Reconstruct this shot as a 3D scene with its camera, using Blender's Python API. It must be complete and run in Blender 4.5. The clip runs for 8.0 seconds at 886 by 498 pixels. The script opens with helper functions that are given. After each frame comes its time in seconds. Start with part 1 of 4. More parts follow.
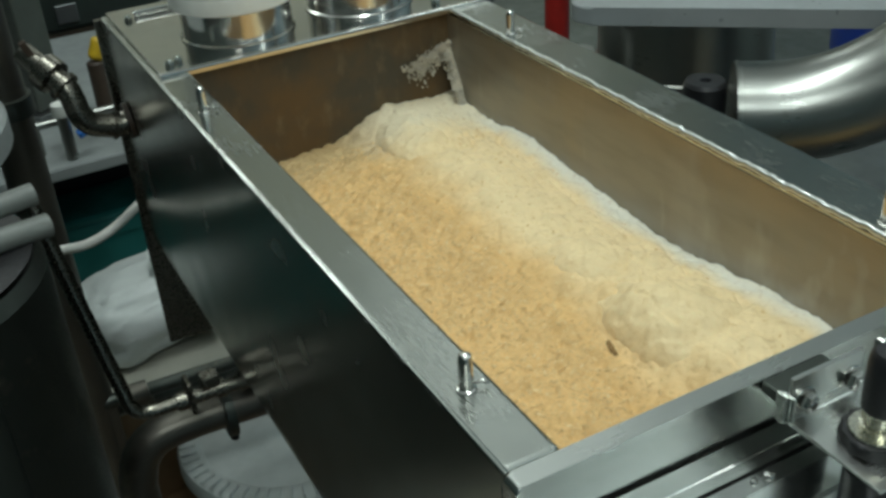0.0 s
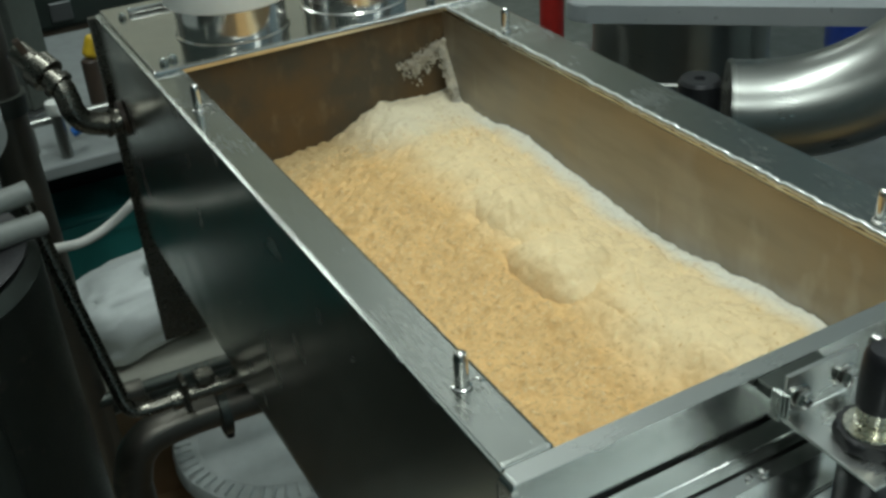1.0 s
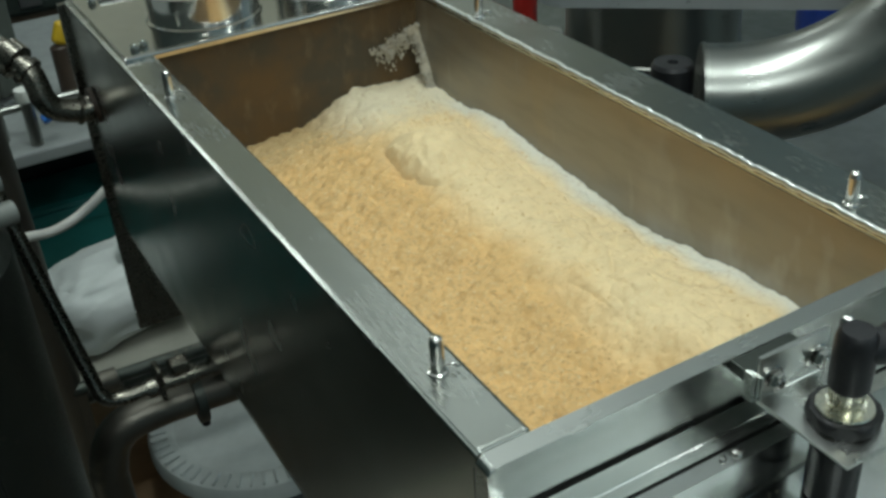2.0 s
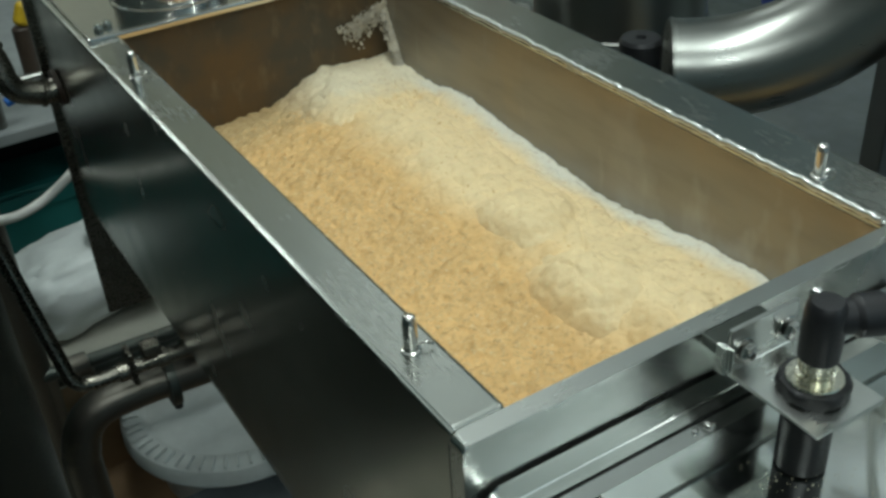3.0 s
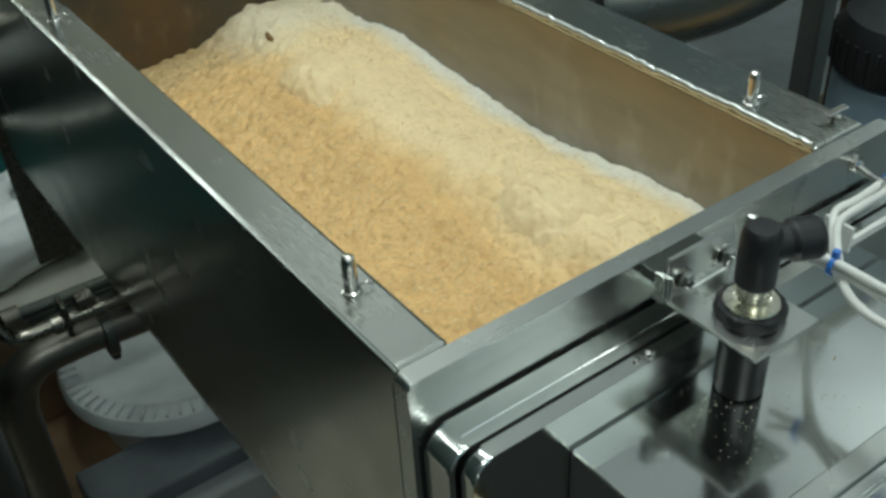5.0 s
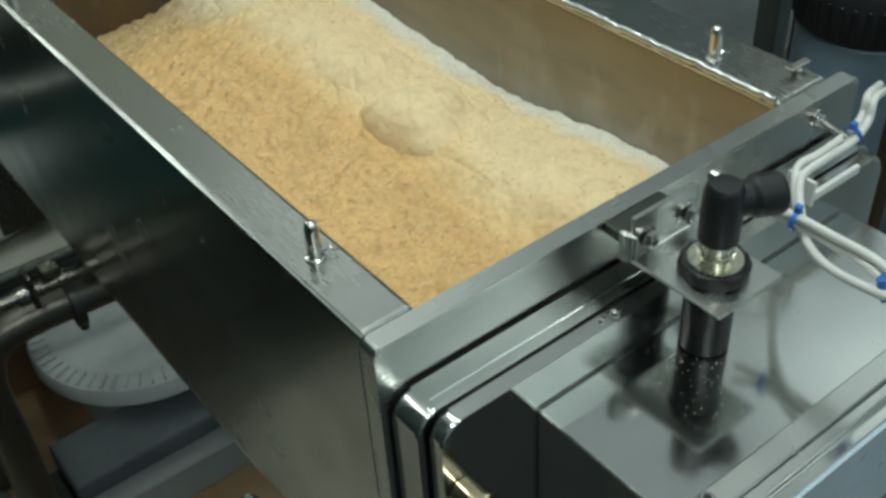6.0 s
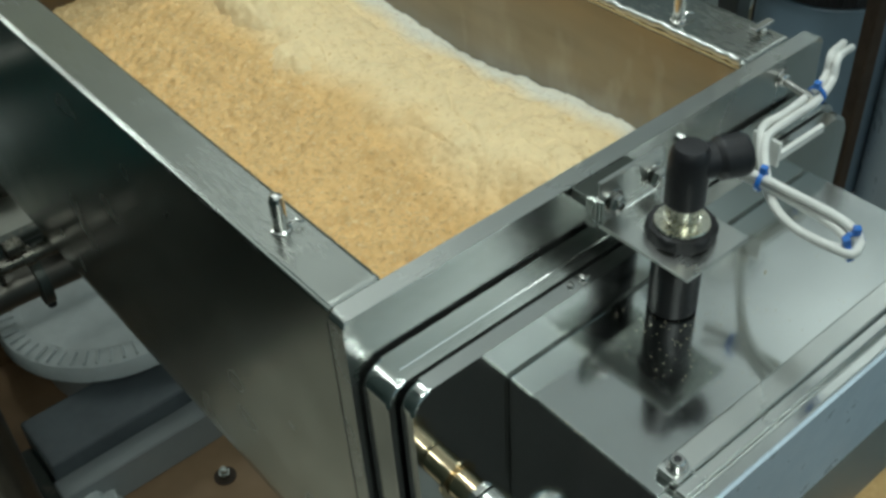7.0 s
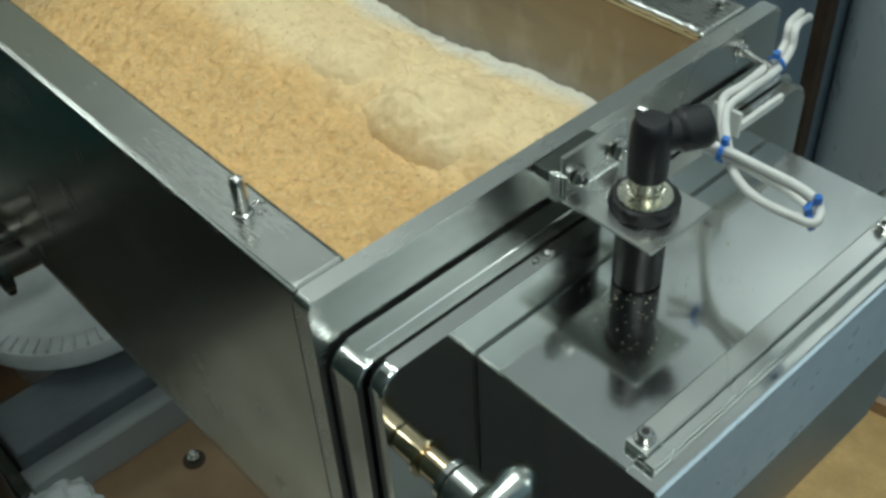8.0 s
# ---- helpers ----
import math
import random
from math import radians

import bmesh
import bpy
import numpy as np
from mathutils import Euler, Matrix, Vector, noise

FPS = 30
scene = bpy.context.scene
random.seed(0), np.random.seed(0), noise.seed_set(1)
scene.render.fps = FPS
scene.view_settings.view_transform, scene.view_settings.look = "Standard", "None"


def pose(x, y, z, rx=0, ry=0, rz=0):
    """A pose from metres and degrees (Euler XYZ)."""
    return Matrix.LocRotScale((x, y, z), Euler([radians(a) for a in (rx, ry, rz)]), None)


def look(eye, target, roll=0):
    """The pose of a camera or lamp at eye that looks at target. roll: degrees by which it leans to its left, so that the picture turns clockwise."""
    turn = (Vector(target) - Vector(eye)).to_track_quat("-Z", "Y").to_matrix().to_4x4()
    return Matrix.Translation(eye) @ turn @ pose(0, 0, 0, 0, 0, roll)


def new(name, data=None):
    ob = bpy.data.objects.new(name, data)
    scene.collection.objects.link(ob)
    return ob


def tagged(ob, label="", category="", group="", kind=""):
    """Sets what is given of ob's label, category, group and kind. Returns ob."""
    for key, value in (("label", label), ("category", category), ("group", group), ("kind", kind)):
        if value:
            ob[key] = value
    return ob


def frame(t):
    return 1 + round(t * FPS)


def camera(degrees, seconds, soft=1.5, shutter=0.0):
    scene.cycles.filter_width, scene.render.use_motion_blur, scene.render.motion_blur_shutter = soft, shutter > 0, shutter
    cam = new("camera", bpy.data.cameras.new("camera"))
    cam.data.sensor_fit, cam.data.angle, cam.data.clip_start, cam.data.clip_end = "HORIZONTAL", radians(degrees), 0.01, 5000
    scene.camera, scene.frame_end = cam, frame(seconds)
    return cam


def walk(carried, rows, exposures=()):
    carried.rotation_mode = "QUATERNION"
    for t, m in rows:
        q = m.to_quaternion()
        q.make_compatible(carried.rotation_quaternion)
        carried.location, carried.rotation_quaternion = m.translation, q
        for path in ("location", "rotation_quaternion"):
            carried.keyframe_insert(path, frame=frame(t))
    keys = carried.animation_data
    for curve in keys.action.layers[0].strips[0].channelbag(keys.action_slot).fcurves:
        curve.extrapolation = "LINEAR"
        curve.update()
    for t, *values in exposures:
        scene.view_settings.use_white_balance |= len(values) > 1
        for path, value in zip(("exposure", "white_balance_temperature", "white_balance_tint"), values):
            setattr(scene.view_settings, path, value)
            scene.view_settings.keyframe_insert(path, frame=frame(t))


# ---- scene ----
cam = camera(45.4, 8.0, soft=3.0)
PATH = [
    (0, (-0.194, -0.339, 1.265), (0.571, 1.196, 0.236), -4.2),
    (0.5, (-0.194, -0.339, 1.265), (0.572, 1.195, 0.236), -4.2),
    (1, (-0.194, -0.339, 1.265), (0.578, 1.19, 0.232), -4.1),
    (1.5, (-0.194, -0.339, 1.265), (0.593, 1.175, 0.222), -3.9),
    (3, (-0.194, -0.338, 1.264), (0.645, 1.11, 0.168), -3.7),
    (3.5, (-0.194, -0.337, 1.263), (0.661, 1.088, 0.15), -3.6),
    (4, (-0.194, -0.336, 1.263), (0.677, 1.06, 0.126), -3.5),
    (4.5, (-0.194, -0.334, 1.261), (0.694, 1.028, 0.097), -3.3),
    (6, (-0.187, -0.334, 1.26), (0.721, 0.929, 0.002), -3.7),
    (6.5, (-0.185, -0.334, 1.26), (0.727, 0.898, -0.025), -3.9),
    (7, (-0.183, -0.333, 1.259), (0.738, 0.866, -0.05), -3.9),
    (7.5, (-0.182, -0.333, 1.257), (0.756, 0.838, -0.066), -3.8),
    (8, (-0.181, -0.331, 1.258), (0.769, 0.803, -0.088), -3.7),
]
walk(cam, [(t, look(eye, target, roll)) for t, eye, target, roll in PATH])

# ---------------------------------------------------------------- world and lights
world = bpy.data.worlds.new("room_air")
scene.world = world
world.use_nodes = True
world.node_tree.nodes["Background"].inputs[0].default_value = (0.75, 0.85, 1.0, 1)
world.node_tree.nodes["Background"].inputs[1].default_value = 0.05

DOWN_WATTS, UP_WATTS = 18.5, 18.5
# Lights out of view, placed and dimmed singly to brighten chosen surfaces and reflections.
LAMPS = [(0.26, 0.40, 2.55, 1.0), (-0.60, -1.35, 2.55, 1.0), (1.55, 2.85, 2.55, 0.35), (2.85, 0.55, 2.55, 0.6), (1.95, -2.60, 2.55, 0.9), (-0.45, 3.00, 2.55, 0.6)]
for lx, ly, lz, strong in LAMPS:
    for watts, dz, flip in ((DOWN_WATTS, -0.045, 0), (UP_WATTS, 0.065, 180)):
        lamp = bpy.data.lights.new("tube_light", "AREA")
        lamp.shape, lamp.size, lamp.size_y = "RECTANGLE", 0.16, 1.25
        lamp.energy, lamp.color = watts * strong, (0.89, 1.0, 0.97)
        new("tube_light", lamp).matrix_world = pose(lx, ly, lz + dz, flip, 0, 0)
scene.view_settings.exposure = -0.48


# ---------------------------------------------------------------- materials
def mat(name, color, rough=0.5, metal=0.0, spec=0.5):
    m = bpy.data.materials.new(name)
    m.use_nodes = True
    b = m.node_tree.nodes["Principled BSDF"]
    b.inputs["Base Color"].default_value = (*color, 1)
    b.inputs["Roughness"].default_value = rough
    b.inputs["Metallic"].default_value = metal
    b.inputs["Specular IOR Level"].default_value = spec
    return m


def nd(m, kind, **values):
    n = m.node_tree.nodes.new(kind)
    for k, v in values.items():
        n.inputs[k.replace("_", " ")].default_value = v
    return n


def ln(m, a, b):
    m.node_tree.links.new(a, b)


def bsdf(m):
    return m.node_tree.nodes["Principled BSDF"]


def coords(m, scale=(1, 1, 1), world_space=False):
    mp = nd(m, "ShaderNodeMapping", Scale=scale)
    if world_space:
        g = m.node_tree.nodes.new("ShaderNodeNewGeometry")
        ln(m, g.outputs["Position"], mp.inputs["Vector"])
    else:
        t = m.node_tree.nodes.new("ShaderNodeTexCoord")
        ln(m, t.outputs["Object"], mp.inputs["Vector"])
    return mp.outputs["Vector"]


def noise_of(m, vec, scale, detail=3.0, rough=0.55):
    n = nd(m, "ShaderNodeTexNoise", Scale=scale, Detail=detail, Roughness=rough)
    ln(m, vec, n.inputs["Vector"])
    return n.outputs["Fac"]


def ramp(m, fac, stops):
    r = m.node_tree.nodes.new("ShaderNodeValToRGB")
    els = r.color_ramp.elements
    while len(els) < len(stops):
        els.new(0.5)
    for e, (p, c) in zip(els, stops):
        e.position, e.color = p, (*c, 1)
    ln(m, fac, r.inputs[0])
    return r.outputs[0]


def span(m, fac, lo, hi, a=0.0, b=1.0):
    r = nd(m, "ShaderNodeMapRange", From_Min=lo, From_Max=hi, To_Min=a, To_Max=b)
    ln(m, fac, r.inputs[0])
    return r.outputs[0]


def mixed(m, fac, a, b, mode="MIX"):
    x = m.node_tree.nodes.new("ShaderNodeMix")
    x.data_type, x.blend_type = "RGBA", mode
    for sock, val in ((x.inputs[0], fac), (x.inputs[6], a), (x.inputs[7], b)):
        if isinstance(val, (int, float)):
            sock.default_value = val
        elif isinstance(val, tuple):
            sock.default_value = (*val, 1)
        else:
            ln(m, val, sock)
    return x.outputs[2]


def bump(m, height, strength=0.2, distance=0.001):
    b = nd(m, "ShaderNodeBump", Strength=strength, Distance=distance)
    ln(m, height, b.inputs["Height"])
    ln(m, b.outputs[0], bsdf(m).inputs["Normal"])


def steel(name, tint=(0.60, 0.60, 0.57), r0=0.16, r1=0.30, grain=(30, 30, 30), wave=0.25, smear=0.35, stain=(0.30, 0.25, 0.19), haze=0.15, patchy=0.06):
    """Stainless steel: brushed grain, rolled unevenness, wiped smears and a few dull stains."""
    m = mat(name, tint, 0.25, 1.0)
    v = coords(m, world_space=True)
    g = coords(m, grain, world_space=True)
    fine = noise_of(m, g, 14, 4)
    broad = noise_of(m, v, 6, 0.0)
    hazy = noise_of(m, v, 17, 1.0)
    blot = noise_of(m, v, 21, 5, 0.65)
    r = span(m, fine, 0.3, 0.7, r0, r1)
    wide = span(m, hazy, 0.35, 0.75, 0.0, patchy)
    s = m.node_tree.nodes.new("ShaderNodeMath")
    ln(m, r, s.inputs[0]), ln(m, wide, s.inputs[1])
    ln(m, s.outputs[0], bsdf(m).inputs["Roughness"])
    mask = span(m, blot, 0.58, 0.78, 0.0, smear)
    c = mixed(m, mask, mixed(m, span(m, hazy, 0.35, 0.7, 0.0, haze), tint, tuple(0.55 * x for x in tint)), stain)
    ln(m, mixed(m, span(m, fine, 0.3, 0.75, 0.0, 0.025), c, (0.42, 0.42, 0.40)), bsdf(m).inputs["Base Color"])
    h = m.node_tree.nodes.new("ShaderNodeMath")
    h.operation = "MULTIPLY_ADD"
    ln(m, broad, h.inputs[0])
    h.inputs[1].default_value = 12.0
    ln(m, span(m, fine, 0.0, 1.0, 0.0, 0.002), h.inputs[2])
    bump(m, h.outputs[0], wave, 0.0004)
    return m


STEEL = steel("stainless_sheet", tint=(0.51, 0.535, 0.50), r0=0.22, r1=0.226, grain=(40, 4, 40), wave=0.05, smear=0.0)
STEEL_X = steel("stainless_brushed_across", tint=(0.64, 0.655, 0.625), grain=(4, 40, 40), r0=0.235, r1=0.25, wave=0.05, smear=0.0)
POLISH = steel("stainless_polished", tint=(0.66, 0.65, 0.62), r0=0.11, r1=0.15, grain=(20, 20, 20), wave=0.06, smear=0.2)
MIRROR = steel("stainless_mirror", haze=0.3, tint=(0.74, 0.765, 0.745), r0=0.075, r1=0.105, grain=(20, 20, 20), wave=0.03, smear=0.12)
PIPE_STEEL = steel("stainless_pipe", tint=(0.30, 0.305, 0.285), r0=0.26, r1=0.30, grain=(3, 3, 30), wave=0.015, smear=0.08)
SIDE = steel("stainless_side_sheet", tint=(0.60, 0.61, 0.56), r0=0.22, r1=0.226, grain=(40, 4, 40), wave=0.05, smear=0.0)
RIM = steel("stainless_worn_rim", tint=(0.50, 0.515, 0.48), r0=0.15, r1=0.25, grain=(40, 5, 40), wave=0.10, smear=0.45, stain=(0.34, 0.34, 0.31), haze=0.35, patchy=0.10)
COVER = steel("stainless_cover_plate", tint=(0.72, 0.735, 0.71), r0=0.11, r1=0.16, grain=(4, 30, 30), wave=0.03, smear=0.15, haze=0.25)
TARNISH = steel("tarnished_pipe", tint=(0.17, 0.16, 0.135), r0=0.20, r1=0.32, grain=(30, 30, 30), wave=0.3, smear=0.7, stain=(0.09, 0.075, 0.06))
WELD = steel("bright_weld", tint=(0.72, 0.73, 0.70), r0=0.30, r1=0.45, grain=(30, 30, 30), wave=0.3, smear=0.3)
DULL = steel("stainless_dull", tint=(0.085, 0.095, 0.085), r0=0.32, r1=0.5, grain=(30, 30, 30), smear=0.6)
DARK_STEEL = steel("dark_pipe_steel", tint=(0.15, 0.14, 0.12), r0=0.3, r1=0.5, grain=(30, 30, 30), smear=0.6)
GREY_STEEL = steel("grey_galvanised", tint=(0.30, 0.31, 0.31), r0=0.35, r1=0.5, grain=(30, 30, 30), smear=0.4)


def coated_steel():
    """The tank's inside: steel under a thin dried tan film, thicker near the rim, streaked and wiped."""
    m = mat("steel_with_dried_film", (0.4, 0.33, 0.22), 0.4, 0.6)
    v = coords(m, world_space=True)
    streak = noise_of(m, coords(m, (3, 3, 14), world_space=True), 5, 4)
    patch = noise_of(m, v, 8, 4, 0.6)
    wipe = noise_of(m, coords(m, (1, 1, 0.25), world_space=True), 34, 3)
    film = mixed(m, span(m, patch, 0.48, 0.72, 0.0, 0.6), (0.30, 0.280, 0.245), (0.34, 0.275, 0.185))
    film = mixed(m, span(m, streak, 0.45, 0.75, 0, 0.5), film, (0.25, 0.24, 0.21))
    film = mixed(m, span(m, wipe, 0.62, 0.78, 0, 0.22), film, (0.60, 0.59, 0.55))
    g = m.node_tree.nodes.new("ShaderNodeNewGeometry")
    sep = m.node_tree.nodes.new("ShaderNodeSeparateXYZ")
    ln(m, g.outputs["Position"], sep.inputs[0])
    # orange crust under the rim, and a hand-wiped patch near the front end
    edge = m.node_tree.nodes.new("ShaderNodeMath")
    edge.operation = "MULTIPLY_ADD"
    ln(m, patch, edge.inputs[0])
    edge.inputs[1].default_value = 0.09
    ln(m, sep.outputs["Z"], edge.inputs[2])
    film = mixed(m, span(m, edge.outputs[0], 0.900, 0.950, 0.0, 0.45), film, (0.40, 0.285, 0.145))
    rub = noise_of(m, coords(m, (1, 1, 0.6), world_space=True), 17, 3)
    near = m.node_tree.nodes.new("ShaderNodeMath")
    near.operation = "MULTIPLY"
    ln(m, span(m, sep.outputs["Y"], 0.10, 0.30, 1.0, 0.0), near.inputs[0])
    ln(m, span(m, rub, 0.46, 0.70, 0.0, 0.8), near.inputs[1])
    film = mixed(m, near.outputs[0], film, (0.56, 0.57, 0.57))
    ln(m, film, bsdf(m).inputs["Base Color"])
    ln(m, span(m, patch, 0.3, 0.7, 0.75, 0.4), bsdf(m).inputs["Metallic"])
    ln(m, span(m, streak, 0.3, 0.7, 0.30, 0.5), bsdf(m).inputs["Roughness"])
    bump(m, wipe, 0.15, 0.0006)
    return m


def stained_shaded_end():
    # Caked meal, its base colours darkened to hold the shade under the deck.
    m = mat("far_end_caked_and_shaded", (0.2, 0.14, 0.08), 0.6, 0.15)
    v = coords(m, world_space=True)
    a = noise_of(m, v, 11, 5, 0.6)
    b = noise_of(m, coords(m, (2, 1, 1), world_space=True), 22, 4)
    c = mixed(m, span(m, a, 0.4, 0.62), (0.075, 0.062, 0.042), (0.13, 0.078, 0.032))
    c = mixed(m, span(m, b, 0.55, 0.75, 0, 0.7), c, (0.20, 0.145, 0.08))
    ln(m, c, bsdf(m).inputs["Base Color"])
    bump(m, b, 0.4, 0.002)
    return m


def meal(name, pale, tan, dark, split=True, start=0.222):
    """Moist granular meal: tan flakes, paler dry powder piled on the far side of the stirrers."""
    m = mat(name, tan, 0.62, 0.0, 0.35)
    v = coords(m)
    chips = noise_of(m, v, 190, 3, 0.6)
    clumps = noise_of(m, v, 46, 3, 0.6)
    broad = noise_of(m, v, 13, 3)
    c = mixed(m, span(m, clumps, 0.35, 0.68), tan, tuple(0.86 * x for x in tan))
    if split:
        g = m.node_tree.nodes.new("ShaderNodeNewGeometry")
        sep = m.node_tree.nodes.new("ShaderNodeSeparateXYZ")
        ln(m, g.outputs["Position"], sep.inputs[0])
        add = m.node_tree.nodes.new("ShaderNodeMath")
        add.operation = "MULTIPLY_ADD"
        ln(m, broad, add.inputs[0])
        add.inputs[1].default_value = 0.075
        ln(m, sep.outputs["X"], add.inputs[2])
        c = mixed(m, span(m, add.outputs[0], start, start + 0.050), c, mixed(m, span(m, clumps, 0.35, 0.68), pale, tuple(0.9 * x for x in pale)))
        # dry flour dusted against the tank wall and at the far end
        rim = m.node_tree.nodes.new("ShaderNodeMath")
        rim.operation = "MULTIPLY_ADD"
        ln(m, broad, rim.inputs[0])
        rim.inputs[1].default_value = 0.03
        ln(m, sep.outputs["X"], rim.inputs[2])
        c = mixed(m, span(m, rim.outputs[0], 0.312, 0.330, 0, 0.85), c, (0.76, 0.75, 0.66))
        add2 = m.node_tree.nodes.new("ShaderNodeMath")
        add2.operation = "MULTIPLY_ADD"
        ln(m, clumps, add2.inputs[0])
        add2.inputs[1].default_value = 0.05
        ln(m, sep.outputs["Y"], add2.inputs[2])
        # pale flour on the right; the left corner's shade goes in as brown
        c = mixed(m, span(m, add2.outputs[0], 0.560, 0.610, 0, 0.85), c, mixed(m, span(m, sep.outputs["X"], 0.17, 0.23), (0.50, 0.36, 0.18), (0.78, 0.69, 0.50)))
    c = mixed(m, span(m, chips, 0.30, 0.45, 0.26, 0.0), c, dark)
    c = mixed(m, span(m, chips, 0.60, 0.74, 0.0, 0.25), c, tuple(min(0.85, 1.25 * x) for x in pale))
    ln(m, c, bsdf(m).inputs["Base Color"])
    h = m.node_tree.nodes.new("ShaderNodeMath")
    h.operation = "MULTIPLY_ADD"
    ln(m, clumps, h.inputs[0])
    h.inputs[1].default_value = 1.6
    ln(m, chips, h.inputs[2])
    bump(m, h.outputs[0], 0.55, 0.0022)
    return m


PALE, TAN, BROWN = (0.90, 0.70, 0.40), (0.79, 0.50, 0.205), (0.38, 0.21, 0.07)
MEAL = meal("moist_meal", PALE, TAN, BROWN)
MEAL_LUMP = meal("turned_up_meal", PALE, TAN, (0.60, 0.40, 0.17), start=0.196)
MEAL_BIN = meal("meal_in_bin", (0.60, 0.42, 0.20), (0.52, 0.34, 0.14), BROWN, split=False)


def crumb_mat():
    m = mat("meal_flakes", TAN, 0.55, 0.0, 0.4)
    g = m.node_tree.nodes.new("ShaderNodeNewGeometry")
    c = ramp(m, g.outputs["Random Per Island"], [(0.0, (0.57, 0.36, 0.15)), (0.2, (0.64, 0.415, 0.175)), (0.75, (0.70, 0.47, 0.21)), (1.0, (0.76, 0.56, 0.29))])
    ln(m, c, bsdf(m).inputs["Base Color"])
    return m


FLAKES = crumb_mat()


def plain(name, color, rough, vary=0.25, scale=30, spec=0.5, metal=0.0, relief=0.1):
    m = mat(name, color, rough, metal, spec)
    v = coords(m, world_space=True)
    a, b = noise_of(m, v, scale, 4, 0.6), noise_of(m, v, scale * 8, 3)
    c = mixed(m, span(m, a, 0.35, 0.7), color, tuple(x * (1 - vary) for x in color))
    ln(m, c, bsdf(m).inputs["Base Color"])
    ln(m, span(m, b, 0.3, 0.7, max(0.02, rough - 0.08), min(1, rough + 0.1)), bsdf(m).inputs["Roughness"])
    bump(m, b, relief, 0.0006)
    return m


RUBBER = plain("black_rubber", (0.012, 0.012, 0.013), 0.5)
BLACK = plain("black_plastic", (0.015, 0.015, 0.017), 0.42, 0.3, 60)
SATIN_BLACK = plain("satin_black_plastic", (0.007, 0.007, 0.008), 0.42, 0.3, 60, spec=0.4)
WHITE_PLASTIC = plain("white_nylon", (0.80, 0.80, 0.75), 0.45, 0.12, 20)
CABLE = plain("white_cable_sheath", (0.72, 0.72, 0.68), 0.4, 0.15, 40)
HOSE_GREY = plain("pale_grey_hose", (0.155, 0.165, 0.15), 0.5, 0.2, 30)
BLUE_TIE = plain("blue_cable_tie", (0.02, 0.16, 0.55), 0.4)
BRASS = steel("nickelled_brass_ring", tint=(0.76, 0.74, 0.62), r0=0.15, r1=0.3, grain=(20, 20, 20), smear=0.3)
# Stainless steel whose orange reflection is put into the tint.
ORANGE_SHEEN = steel("steel_with_orange_sheen", tint=(0.68, 0.54, 0.35), r0=0.10, r1=0.2, grain=(20, 60, 20), wave=0.05, smear=0.2)
GREY_TOP = plain("grey_table_top", (0.27, 0.29, 0.285), 0.4, 0.15, 6)
PLATE_GREY = plain("satin_aluminium_plate", (0.41, 0.435, 0.44), 0.35, 0.12, 8, metal=0.3)
TEAL = plain("teal_panel", (0.02, 0.20, 0.19), 0.5, 0.3, 6)
NEARBLACK = plain("cavity_shade_black", (0.01, 0.012, 0.012), 0.7)
BAG = plain("white_plastic_bag", (0.74, 0.78, 0.76), 0.35, 0.2, 8)
RED = plain("red_paint", (0.42, 0.02, 0.015), 0.4)
BLUE = plain("blue_plastic", (0.01, 0.05, 0.35), 0.35)
YELLOW = plain("yellow_paint", (0.65, 0.42, 0.02), 0.4)
BEIGE = plain("beige_webbing", (0.45, 0.38, 0.26), 0.8)
PALE_BLUE = plain("pale_blue_enamel", (0.52, 0.60, 0.65), 0.32, 0.12, 5)
MOTOR_BLUE = plain("blue_grey_motor_paint", (0.22, 0.31, 0.38), 0.38, 0.15, 9)
BROWN_PAINT = plain("dark_brown_steel", (0.055, 0.035, 0.022), 0.5, 0.4, 12)
# Pale blue holds the bluish reflection of the room in the apron's colour.
BLUE_SHEEN = plain("sheet_with_pale_blue_sheen", (0.52, 0.63, 0.71), 0.34, 0.12, 9, metal=0.1)
SLATE = plain("dark_slate_paint", (0.10, 0.118, 0.125), 0.45, 0.3, 9)
MAT = plain("black_reflection_mat", (0.02, 0.021, 0.02), 0.7, 0.3, 8)
LID = plain("translucent_white_lid", (0.60, 0.64, 0.62), 0.4, 0.2, 12)
PAIL = plain("white_pail", (0.55, 0.57, 0.55), 0.45, 0.2, 12)
FLOOR = plain("grey_green_floor", (0.16, 0.175, 0.16), 0.4, 0.35, 2.5)
PALE_SHEET = plain("pale_reflection_sheet", (0.62, 0.57, 0.46), 0.6, 0.25, 6)
CARD = plain("brown_board", (0.38, 0.24, 0.13), 0.55, 0.35, 5)
WALL = plain("pale_blue_white_wall", (0.45, 0.60, 0.69), 0.7, 0.06, 2)
WARM_WALL = plain("cream_wall", (0.82, 0.77, 0.62), 0.7, 0.06, 2)
DARK_WALL = plain("dark_green_backdrop", (0.035, 0.06, 0.055), 0.6, 0.2, 3)
CEIL = plain("off_white_ceiling", (0.82, 0.84, 0.84), 0.8, 0.05, 2)
GLOW = mat("tube_glow", (1, 1, 1), 0.5)
bsdf(GLOW).inputs["Emission Color"].default_value = (0.88, 1.0, 0.97, 1)
bsdf(GLOW).inputs["Emission Strength"].default_value = 3.0
FILM, ENDWALL = coated_steel(), stained_shaded_end()


